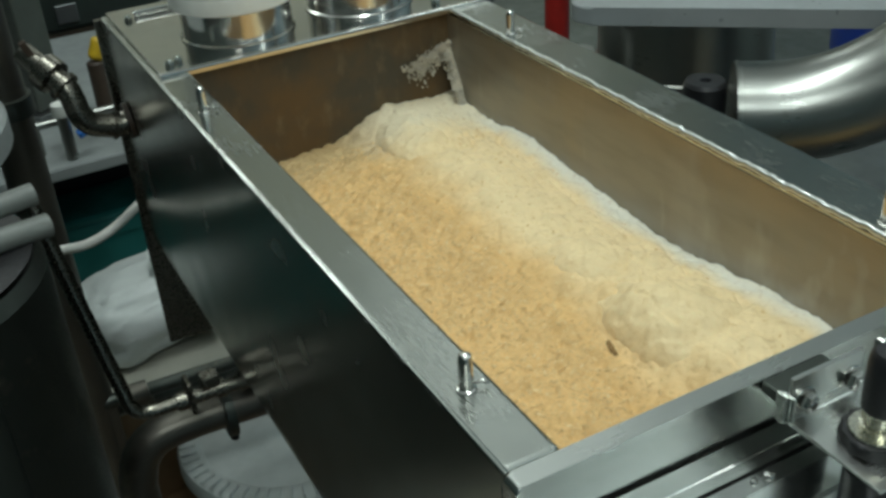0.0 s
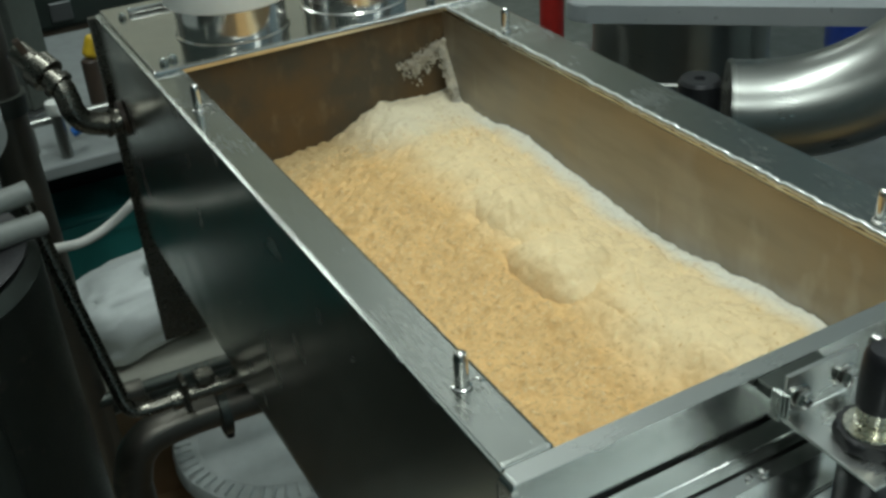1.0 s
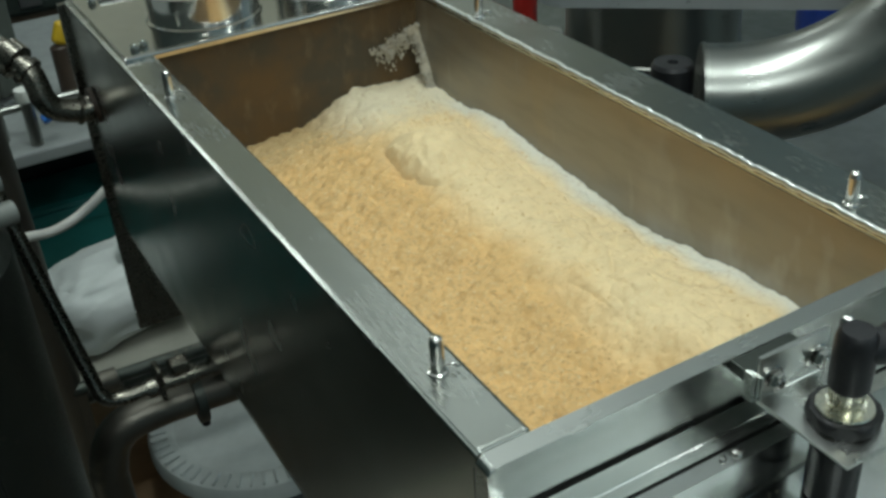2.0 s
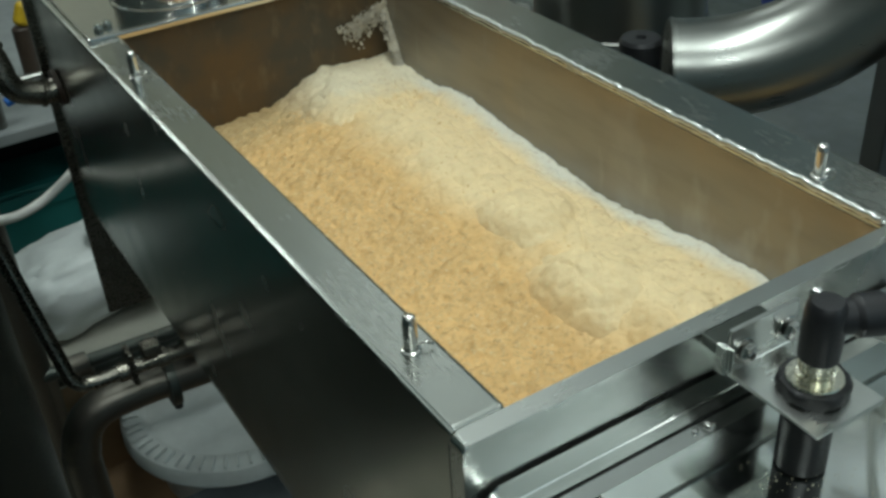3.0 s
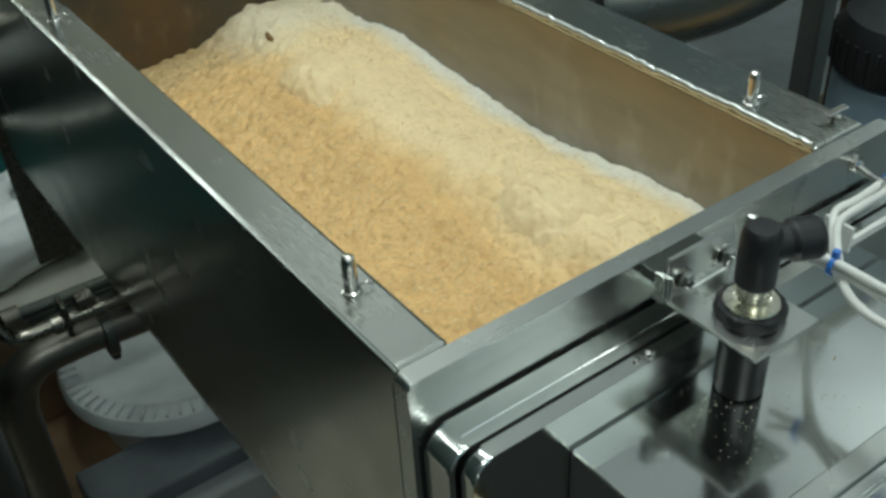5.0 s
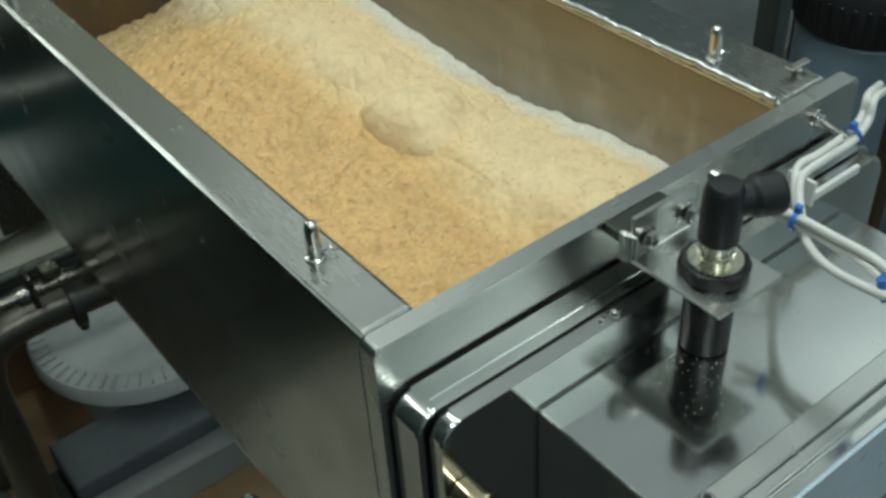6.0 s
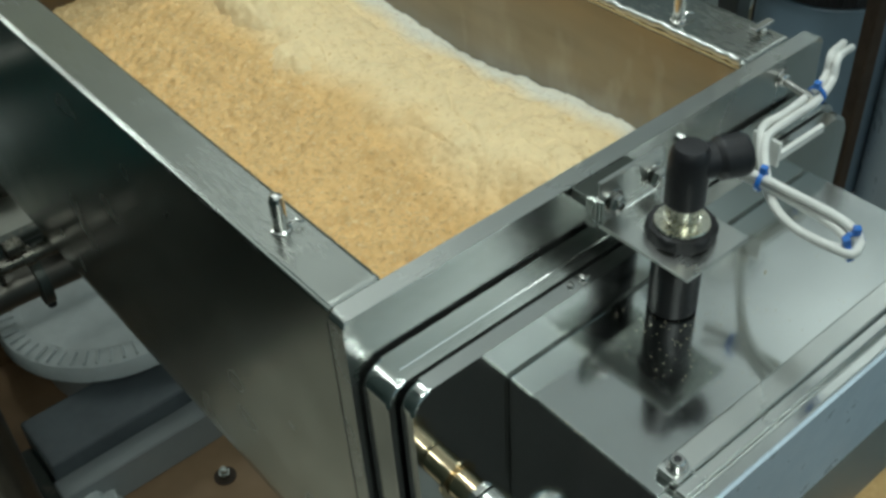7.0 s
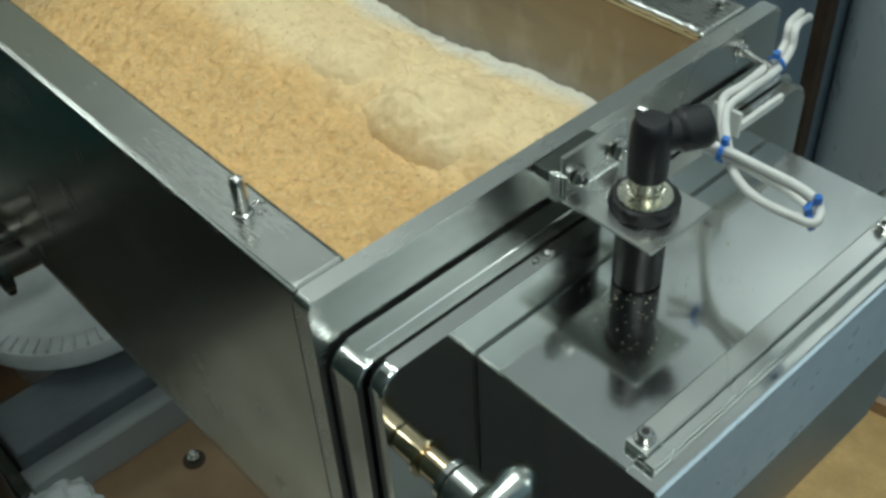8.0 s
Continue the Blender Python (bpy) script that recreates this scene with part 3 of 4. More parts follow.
part("connector_arm", lathe([(0, 0), (0.0100, 0), (0.0100, 0.014), (0.0118, 0.0165), (0.0122, 0.0175), (0.0122, 0.0300), (0.0112, 0.0325), (0, 0.0330)], towards(base, base + away), 36), BLACK, conn)

# ---------------------------------------------------------------- cables
wire = thing("cable_loop", "white sensor cable coiled and held by blue ties", "cable")
c1 = [(0.2231, -0.0652, 0.906), (0.23, -0.0803, 0.904), (0.232, -0.1063, 0.903), (0.2327, -0.1303, 0.902), (0.2274, -0.1447, 0.901), (0.2171, -0.1478, 0.899), (0.2163, -0.1355, 0.897), (0.2178, -0.1142, 0.895), (0.2268, -0.0943, 0.894), (0.2445, -0.0766, 0.893), (0.2702, -0.0563, 0.889), (0.2893, -0.0459, 0.886), (0.3136, -0.0441, 0.885), (0.34, -0.044, 0.886), (0.3598, -0.04, 0.89), (0.3699, -0.0354, 0.9), (0.4095, -0.0216, 0.885)]
c2 = [(0.2286, -0.0618, 0.899), (0.2326, -0.0819, 0.898), (0.2333, -0.1064, 0.897), (0.2315, -0.127, 0.897), (0.2276, -0.139, 0.896), (0.2229, -0.1398, 0.894), (0.2208, -0.1266, 0.892), (0.2249, -0.1047, 0.89), (0.236, -0.0861, 0.889), (0.2533, -0.0685, 0.888), (0.2767, -0.0493, 0.885), (0.295, -0.0377, 0.885), (0.315, -0.0388, 0.886), (0.3471, -0.0368, 0.887), (0.3627, -0.0337, 0.891), (0.3705, -0.03, 0.9), (0.4062, -0.017, 0.888)]
for c in (c1, c2):
    part("cable", tube(smooth_path(c, 7), 0.0026, 12), CABLE, wire)
for k, j, rr in ((1, 1, 0.0050), (4, 4, 0.0044), (5, 5, 0.0044), (13, 13, 0.0052)):
    mid = (Vector(c1[k]) + Vector(c2[j])) / 2
    m = towards(mid, mid + Vector(c1[k + 1]) - Vector(c1[k - 1]))
    t = part("cable_tie", lathe([(rr, -0.0014), (rr + 0.0011, -0.0014), (rr + 0.0011, 0.0014), (rr, 0.0014), (rr, -0.0014)], m, 20), BLUE_TIE, wire)
    part("tie_lock", moved(box(-0.0020, 0.0020, rr, rr + 0.0050, -0.0020, 0.0020, 0.0006), m), BLUE_TIE, t)
clip = thing("cable_clip", "small white plastic cable clip on the cover plate", "cable clip")
CLX, CLY = 0.2887, -0.0556
part("clip_body", box(CLX - 0.0012, CLX + 0.0012, CLY, CLY + 0.020, 0.8664, 0.8845, 0.0008), CABLE, clip)
part("clip_arm", box(CLX + 0.0014, CLX + 0.046, CLY, CLY + 0.0035, 0.8700, 0.8760, 0.001), CABLE, clip)
# the sensor stands clear of the flange on spacers
NEAR, CLEAR = Vector((-0.181, -0.331, 1.258)), 0.944
sens.location, sens.scale = NEAR * (1 - CLEAR), (CLEAR, CLEAR, CLEAR)
latch = thing("spring_latch", "small polished spring pin on the front flange", "latch")
part("pin", lathe([(0, 0), (0.0045, 0), (0.0045, 0.004), (0.0028, 0.005), (0.0028, 0.022), (0.0040, 0.0225), (0.0040, 0.030), (0, 0.031)], pose(0.345, -0.0131, 0.886, 90, 0, -14), 20), POLISH, latch)
part("washer", lathe(rod(0.0070, 0.0015, 0.0004), pose(0.345, -0.0132, 0.886, 90, 0, 0), 20), POLISH, latch)

# ---------------------------------------------------------------- feed ports on the deck
port = thing("feed_port", "polished steel feed collar under a white nylon ring", "feed port")
PX, PY = 0.1110, 0.7150
part("collar", lathe([(0.056, 0), (0.060, 0), (0.060, 0.0015), (0.0575, 0.003), (0.0575, 0.034), (0.054, 0.034), (0.054, 0.0), (0.056, 0)], pose(PX, PY, TOP + 0.0036), 56), POLISH, port)
part("ring", lathe([(0.050, 0), (0.0635, 0), (0.0660, 0.002), (0.0665, 0.010), (0.0660, 0.0165), (0.0635, 0.0185), (0.0660, 0.0205), (0.0660, 0.034), (0.0640, 0.036), (0.050, 0.036), (0.050, 0)], pose(PX, PY, TOP + 0.038), 64), WHITE_PLASTIC, port, "thick white nylon ring")
port2 = thing("feed_port", "open polished steel feed collar", "feed port")
part("collar", lathe([(0.056, 0), (0.060, 0), (0.060, 0.0015), (0.0575, 0.003), (0.0575, 0.050), (0.054, 0.050), (0.054, 0.0), (0.056, 0)], pose(0.252, 0.7190, TOP + 0.0036), 56), POLISH, port2)

# ---------------------------------------------------------------- meal in the tank
def lump_noise(x, y, z, s):
    return noise.noise((x * s, y * s, z * s))


def bed_height(x, y):
    """Surface of the meal: level where the stirrers turn it, banked up towards the far side."""
    w = 1 / (1 + math.exp(-(x - 0.208 - 0.008 * math.sin(y * 17) - 0.012 * lump_noise(x, y, 11, 16)) / 0.011))
    left = 0.7855 + 0.003 * math.sin(9 * y + 20 * x) + 0.0072 * min(1, max(0, (x - 0.11) / 0.07)) - 0.006 * max(0, (0.12 - x) / 0.09)
    bank = 0.8045 - 0.008 * ((x - 0.250) / 0.072) ** 2 - 0.003 * math.cos(y * 20)
    z = left + (bank - left) * w
    z += 0.010 * math.exp(-(((y - 0.09) / 0.06) ** 2)) * w
    end = max(0.0, (y - 0.56) / 0.085)
    z += (-0.012 * (1 - w) + 0.006 * w) * end
    # flour pushed up the wall, its edge uneven
    up = max(0.0, (x - 0.296) / 0.026)
    z += 0.008 * up * up * (0.75 + 1.1 * lump_noise(x * 0.2, y, 21, 10))
    # slip cracks and folds along the bank
    n = lump_noise(x * 1.5, y * 0.55, 5, 34)
    z -= 0.0030 * math.exp(-((n / 0.07) ** 2)) * w * (1 - min(1, up)) * max(0, 0.5 + 1.6 * lump_noise(x, y, 31, 12))
    z += 0.0024 * w * (1 - min(1, up)) * lump_noise(x, y, 13, 60)
    z += 0.0026 * lump_noise(x, y, 0, 38) + (0.0034 - 0.0014 * w) * lump_noise(x, y, 3, 85) + (0.0017 - 0.0007 * w) * lump_noise(x, y, 7, 190)
    return z


def grid_body(nx, ny, x0, x1, y0, y1, height, floor_z):
    xs, ys = np.linspace(x0, x1, nx), np.linspace(y0, y1, ny)
    verts = [(x, y, height(x, y)) for y in ys for x in xs]
    faces = [(j * nx + i, j * nx + i + 1, (j + 1) * nx + i + 1, (j + 1) * nx + i) for j in range(ny - 1) for i in range(nx - 1)]
    edge = [i for i in range(nx)] + [j * nx + nx - 1 for j in range(1, ny)] + [(ny - 1) * nx + i for i in range(nx - 2, -1, -1)] + [j * nx for j in range(ny - 2, 0, -1)]
    n0 = len(verts)
    verts += [(verts[i][0], verts[i][1], floor_z) for i in edge]
    for k in range(len(edge)):
        q = (k + 1) % len(edge)
        faces.append((edge[q], edge[k], n0 + k, n0 + q))
    return verts, faces


def mesh_of(name, verts, faces, material):
    me = bpy.data.meshes.new(name)
    me.from_pydata(verts, [], faces)
    me.materials.append(material)
    me.shade_smooth()
    me.set_sharp_from_angle(angle=radians(70))
    return me


def flakes(name, count, pick, size, material, seed):
    """Many small bent flakes lying on a surface; pick gives a place and a normal."""
    rnd = random.Random(seed)
    verts, faces = [], []
    for _ in range(count):
        got = pick(rnd)
        if got is None:
            continue
        p, n = got
        s = size * rnd.uniform(0.5, 1.3)
        turn = Vector(n).to_track_quat("Z", "Y").to_matrix() @ Euler((rnd.gauss(0, 0.18), rnd.gauss(0, 0.18), rnd.uniform(0, 6.3))).to_matrix()
        a, b, c = s, s * rnd.uniform(0.30, 0.55), s * rnd.uniform(0.18, 0.32)
        k = len(verts)
        for v in ((a, 0, -0.2 * c), (0.35 * a, b, 0), (-0.6 * a, 0.8 * b, 0), (-a, -0.1 * b, 0.1 * c), (-0.3 * a, -b, 0), (0.55 * a, -0.7 * b, 0), (0.1 * a, 0, c)):
            verts.append(tuple(Vector(p) + turn @ Vector(v)))
        faces += [(k + i, k + (i + 1) % 6, k + 6) for i in range(6)]
    return mesh_of(name, verts, faces, material)


meal_bed = thing("meal_bed", "moist tan granular meal, banked paler along one wall", "meal")
v, fcs = grid_body(220, 480, INL + 0.0004, INR - 0.0004, 0.0046, YO - 0.0004, bed_height, 0.66)
o = new("meal_surface", mesh_of("meal_surface", v, fcs, MEAL))
o.parent = meal_bed
tagged(o, "clumped tan meal surface")


def on_bed(rnd):
    x, y = rnd.uniform(0.05, INR - 0.012), rnd.uniform(0.01, 0.60)
    if rnd.random() < 0.97 * max(0, min(1, (x - 0.172) / 0.03)):
        return None
    z, e = bed_height(x, y), 0.002
    return (x, y, z + 0.0002), (bed_height(x - e, y) - z, bed_height(x, y - e) - z, e)


o = new("loose_meal", flakes("loose_meal", 15000, on_bed, 0.0020, FLAKES, 11))
o.parent = meal_bed
tagged(o, "loose flakes of tan meal", kind="stuff")

# crumbly dried crust in the far corner
rnd = random.Random(8)
bm = bmesh.new()
for k in range(2600):
    t = rnd.random() ** 0.8
    ragged = 0.004 * noise.noise((t * 9, k % 3, 2))
    if rnd.random() < 0.80:
        # ridge clinging to the side wall, sloping down towards the meal
        y, z = YO - 0.001 - 0.036 * t, 0.862 - 0.066 * t + ragged - abs(rnd.gauss(0, 0.0060))
        x = INR - 0.0005 - abs(rnd.gauss(0, 0.0035))
    else:
        # thinner scab on the end wall
        x, z = INR - 0.062 * t * rnd.uniform(0.5, 1.0), 0.866 - 0.020 * t - abs(rnd.gauss(0, 0.009)) + 2 * ragged
        y = YO - 0.0005 - abs(rnd.gauss(0, 0.0022))
    s = rnd.uniform(0.0006, 0.0021)
    m = Matrix.LocRotScale((x, min(y, YO - 0.0008), z), Euler((rnd.random() * 6, rnd.random() * 6, rnd.random() * 6)), (1.5, 0.9, 0.6))
    made = bmesh.ops.create_icosphere(bm, subdivisions=1, radius=s, matrix=m)["verts"]
    for q in made:
        q.co += Vector((rnd.gauss(0, 0.25), rnd.gauss(0, 0.25), rnd.gauss(0, 0.25))) * s
CRUST = plain("dried_crust", (0.66, 0.61, 0.50), 0.8, 0.55, 60, relief=0.6)
crust = tagged(new("dried_crust", solid("dried_crust", bm, CRUST, False)), "crumbly pale dried meal crust in the tank corner", "crust")

# ---------------------------------------------------------------- stirrer paddles, each lifting a lump of meal
AX_X, AX_Z, HEAP, HEAP_X = 0.234, 0.739, 0.0225, 0.214
PADDLES = [(0.570, -0.16), (0.466, 0.245), (0.366, 0.65), (0.272, 1.05), (0.166, 1.455)]
TURN = 1.620


def heap_shape(x0, y0, seed, tall):
    """A heap lying on the bed about (x0, y0): steep on the side it came from, long and easy towards the bank."""
    nx, ny, lo, hi, half = 84, 84, -0.034, 0.082, 0.064
    xs, ys = np.linspace(lo, hi, nx), np.linspace(-half, half, ny)
    verts = []
    for y in ys:
        for x in xs:
            wob = 1 + 0.09 * noise.noise((x * 26, y * 26, seed)) + 0.07 * noise.noise((x * 70, y * 70, seed + 5))
            u, v = x / (0.026 if x < 0 else 0.074), y / 0.054
            r = math.hypot(u, v) * wob
            ease = min(1, max(0, (u + 0.7) / 1.4))
            p = 0.62 + 0.9 * ease * ease * (3 - 2 * ease)
            z = bed_height(min(INR - 0.001, x0 + x), min(YO - 0.001, y0 + y))
            z += tall * (1 - r * r) ** p if r < 1 else -0.05 * (r - 1)
            z += 0.0012 * noise.noise((x * 150, y * 150, seed)) if r < 1 else 0
            verts.append((min(x, INR - 0.001 - x0), min(y, YO - 0.001 - y0), z))
    faces = [(j * nx + i, j * nx + i + 1, (j + 1) * nx + i + 1, (j + 1) * nx + i) for j in range(ny - 1) for i in range(nx - 1)]
    edge = [i for i in range(nx)] + [j * nx + nx - 1 for j in range(1, ny)] + [(ny - 1) * nx + i for i in range(nx - 2, -1, -1)] + [j * nx for j in range(ny - 2, 0, -1)]
    n0 = len(verts)
    verts += [(verts[i][0], verts[i][1], 0.730) for i in edge]
    faces += [(edge[(k + 1) % len(edge)], edge[k], n0 + k, n0 + (k + 1) % len(edge)) for k in range(len(edge))]
    faces.append(tuple(range(n0, n0 + len(edge))))
    return mesh_of("meal_mound", verts, faces, MEAL_LUMP)


def blade_shape(seed):
    """Flat arm whose meal-caked tip just breaks the surface, a dark stand-in for the shaded notch behind its lump."""
    tip = bmesh.new()
    bmesh.ops.create_icosphere(tip, subdivisions=4, radius=1.0)
    for q in tip.verts:
        p = q.co.copy()
        g = 1 + 0.30 * noise.noise(p * 1.7 + Vector((seed, 2, 0))) + 0.16 * noise.noise(p * 4.5 + Vector((0, seed, 0)))
        q.co = Vector((0.0030 * p.x * g, 0.0150 * p.y * g, 0.0648 + 0.0050 * p.z * g))
    arm = box(-0.0022, 0.0022, -0.010, 0.010, 0.010, 0.064, 0.001)
    return moved(join(arm, tip), pose(0, 0, 0, 0, -76, 0) @ pose(0, 0, 0, 0, 0, -14))


# Brown that puts the shade of the notch into the caked blade's colour.
NOTCH_BROWN = plain("notch_shade_meal", (0.30, 0.185, 0.08), 0.9, 0.4, 60, spec=0.1)
PADDLE_SET, HEAPS = [], []
for k, (y, top) in enumerate(PADDLES):
    t = thing("stirrer_paddle", "steel stirrer paddle caked with meal, dark for the notch's shade", "stirrer paddle", "stirrer paddles")
    part("blade", blade_shape(k), NOTCH_BROWN, t, "meal-caked steel blade, browned for the notch's shade")
    PADDLE_SET.append((t, y, top))
    h = tagged(new("meal_mound", heap_shape(HEAP_X, y, 3.7 * k + 1, HEAP if k else 0.6 * HEAP)), "rounded pale mound of meal turned up by a paddle", "meal mound", "meal mounds")
    HEAPS.append((h, y, top))

# ---------------------------------------------------------------- things beside the tank, low side
silo = thing("steel_tank", "tall dark stainless tank with pale hoses on its top", "tank")
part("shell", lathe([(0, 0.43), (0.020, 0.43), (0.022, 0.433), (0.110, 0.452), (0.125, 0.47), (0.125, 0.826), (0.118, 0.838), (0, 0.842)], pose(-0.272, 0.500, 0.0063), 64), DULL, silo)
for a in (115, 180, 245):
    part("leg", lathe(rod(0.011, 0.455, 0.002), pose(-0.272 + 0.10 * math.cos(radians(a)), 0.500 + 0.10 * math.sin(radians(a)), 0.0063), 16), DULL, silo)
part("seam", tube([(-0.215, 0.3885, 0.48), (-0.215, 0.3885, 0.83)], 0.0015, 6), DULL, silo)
# Black disc laid over the top so that it stays dark under the lamps.
part("cover", lathe([(0, 0), (0.117, 0), (0.1185, 0.0012), (0, 0.0020)], pose(-0.272, 0.500, 0.8484), 48), RUBBER, silo, "black disc added to darken the tank's lit top")
hoses = thing("hose_pair", "two pale grey hoses lying on the steel tank", "hose")
for run, r in (([(-0.40, 0.45, 0.872), (-0.26, 0.485, 0.8735), (-0.19, 0.500, 0.876), (-0.142, 0.508, 0.878)], 0.0095), ([(-0.40, 0.43, 0.858), (-0.27, 0.455, 0.8585), (-0.19, 0.478, 0.8585), (-0.139, 0.492, 0.855)], 0.0100)):
    part("hose", tube(smooth_path(run, 6), r, 14), HOSE_GREY, hoses)
part("tape", lathe([(0.0101, 0), (0.0125, 0.001), (0.0120, 0.030), (0.0101, 0.031)], towards((-0.235, 0.4645, 0.8585), (-0.19, 0.478, 0.8585)), 16), WHITE_PLASTIC, hoses, "white tape wrap")
post = thing("machine_column", "dark steel machine column standing on the floor", "column")
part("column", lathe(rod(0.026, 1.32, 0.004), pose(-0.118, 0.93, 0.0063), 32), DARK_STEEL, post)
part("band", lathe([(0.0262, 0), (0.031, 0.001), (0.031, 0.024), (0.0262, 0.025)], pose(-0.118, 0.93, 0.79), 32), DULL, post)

feed = thing("drain_pipe", "thin stainless pipe bent under the tank", "pipe")
part("pipe", tube(smooth_path([(-0.139, 0.660, 0.800), (-0.127, 0.632, 0.716), (-0.110, 0.592, 0.606), (-0.105, 0.582, 0.583), (-0.090, 0.579, 0.574), (-0.05, 0.576, 0.575), (0.03, 0.572, 0.575), (0.10, 0.568, 0.575)], 6), 0.0078, 18), TARNISH, feed)
for x in (-0.062, -0.020, 0.006):
    part("union", moved(lathe([(0.0079, 0), (0.0105, 0.0006), (0.0105, 0.011), (0.0079, 0.0116)], n=24), towards((x, 0.5755, 0.575), (x + 0.1, 0.5725, 0.575))), TARNISH, feed)
part("clamp", join(box(-0.034, -0.014, 0.566, 0.584, 0.586, 0.598, 0.002), box(-0.050, -0.044, 0.563, 0.587, 0.560, 0.600, 0.002)), TARNISH, feed)
sump = thing("waste_pipe", "wide dark brown waste pipe elbow below the tank", "pipe")
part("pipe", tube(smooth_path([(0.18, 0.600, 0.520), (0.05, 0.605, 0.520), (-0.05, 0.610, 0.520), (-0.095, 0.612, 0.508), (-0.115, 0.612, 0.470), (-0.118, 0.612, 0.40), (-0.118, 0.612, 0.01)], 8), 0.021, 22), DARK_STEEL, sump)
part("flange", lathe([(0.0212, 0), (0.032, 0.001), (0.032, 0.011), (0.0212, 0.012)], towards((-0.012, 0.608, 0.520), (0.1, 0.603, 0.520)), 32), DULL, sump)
part("bolt", lathe(rod(0.005, 0.03, 0.001), pose(-0.004, 0.602, 0.480), 14), BLACK, sump)
for y, z, r in ((0.98, 0.30, 0.012), (1.06, 0.24, 0.014), (0.91, 0.36, 0.010)):
    p = thing("floor_pipe", "dull steel service pipe running low behind the tank", "pipe", "floor pipes")
    part("pipe", tube([(-0.34, y + 0.015, z), (-0.1, y + 0.005, z), (0.16, y - 0.006, z)], r, 16), DULL, p)
    part("coupling", lathe([(r, 0), (r + 0.006, 0.001), (r + 0.006, 0.025), (r, 0.026)], towards((-0.06 + 0.3 * (r - 0.012) * 20, y + 0.002, z), (0.3, y - 0.012, z)), 20), DARK_STEEL, p)
    for fx in (-0.25, -0.10):
        part("foot", box(fx - 0.008, fx + 0.008, y - 0.002, y + 0.016, 0.006, z, 0.001), DARK_STEEL, p)

pail = thing("plastic_tub", "low white plastic tub with a ribbed clear lid on the floor", "tub")
CX, CY = 0.160, 0.985
part("body", lathe([(0, 0), (0.13, 0), (0.134, 0.004), (0.150, 0.105), (0, 0.105)], pose(CX, CY, 0.0075), 48), PAIL, pail)
lidp = part("lid", lathe([(0, 0.030), (0.138, 0.030), (0.145, 0.033), (0.160, 0.035), (0.176, 0.030), (0.1800, 0.022), (0.1800, 0.004), (0.178, 0.0), (0.1525, 0.0), (0, 0.004)], pose(CX, CY, 0.113), 64), LID, pail, "translucent white ribbed lid")
for k in range(56):
    part("rib", moved(box(0.148, 0.175, -0.0019, 0.0019, 0.0, 0.0062, 0.0014, 1), pose(CX, CY, 0.1460, 0, 0, 360 * k / 56)), LID, lidp)

beam = thing("base_beam", "grey folded steel beam of the machine frame", "beam")
part("web", box(-0.060, 0.42, 0.752, 0.86, 0.007, 0.098, 0.004), SLATE, beam)
part("ledge", box(-0.066, 0.42, 0.712, 0.7515, 0.007, 0.070, 0.003), GREY_TOP, beam)
part("end_lug", box(-0.085, -0.0605, 0.72, 0.85, 0.007, 0.055, 0.004), DULL, beam)
for fx, fy in ((0.24, 0.83), (0.14, 0.10), (0.27, 0.10)):
    lg = thing("support_leg", "square steel leg carrying the mixing tank", "leg", "tank legs")
    part("leg", box(fx - 0.02, fx + 0.02, fy - 0.02, fy + 0.02, 0.0062 if fy < 0.5 else 0.0985, 0.5436, 0.003), DULL, lg)
anchor = thing("anchor_bolt", "steel anchor bolt and washer on the brown board", "bolt")
part("washer", lathe(rod(0.0165, 0.003, 0.0006), pose(0.138, 0.645, 0.0062), 28), BROWN_PAINT, anchor)
part("nut", moved(prism(hexagon(0.0095), "z", 0, 0.008, 0.001), pose(0.138, 0.645, 0.0093)), STEEL, anchor)
part("stud", lathe(rod(0.0055, 0.016, 0.001), pose(0.138, 0.645, 0.0093), 16), STEEL, anchor)
rag = thing("crumpled_wrap", "crumpled clear plastic wrap on the floor", "plastic wrap")
bm = bmesh.new()
bmesh.ops.create_icosphere(bm, subdivisions=4, radius=1.0)
for q in bm.verts:
    p = q.co.copy()
    g = 1 + 0.35 * noise.noise(p * 2.2) + 0.18 * noise.noise(p * 5)
    q.co = Vector((0.045 * p.x * g, 0.06 * p.y * g, 0.03 * max(-0.6, p.z) * g))
part("sheet", moved(bm, pose(-0.045, 0.70, 0.026, 0, 0, 25)), BAG, rag)

# ---------------------------------------------------------------- behind the tank, low side
stand = thing("round_table", "round pale grey topped table on a steel pedestal", "table")
part("top", lathe([(0, 0), (0.176, 0), (0.180, 0.004), (0.180, 0.030), (0.176, 0.034), (0, 0.034)], pose(-0.305, 0.845, 0.802), 64), GREY_TOP, stand)
part("pedestal", lathe(rod(0.028, 0.795, 0.003), pose(-0.335, 0.845, 0.0063), 28), DARK_STEEL, stand)
fitting = thing("small_valve", "small white-capped fitting on the work table", "valve")
part("stem", lathe(rod(0.010, 0.075, 0.002), pose(-0.020, 1.315, 0.5503), 20), PIPE_STEEL, fitting)
part("cap", lathe([(0, 0), (0.014, 0), (0.016, 0.004), (0.014, 0.020), (0, 0.024)], pose(-0.020, 1.315, 0.6256), 20), WHITE_PLASTIC, fitting)
part("plug", lathe(rod(0.008, 0.028, 0.002), pose(-0.005, 1.308, 0.590, 0, 70, 0), 16), BLUE_TIE, fitting)
bench = thing("work_table", "grey topped work table with steel legs", "table")
part("top", box(-1.1, 0.36, 1.29, 1.95, 0.528, 0.550, 0.004), GREY_TOP, bench)
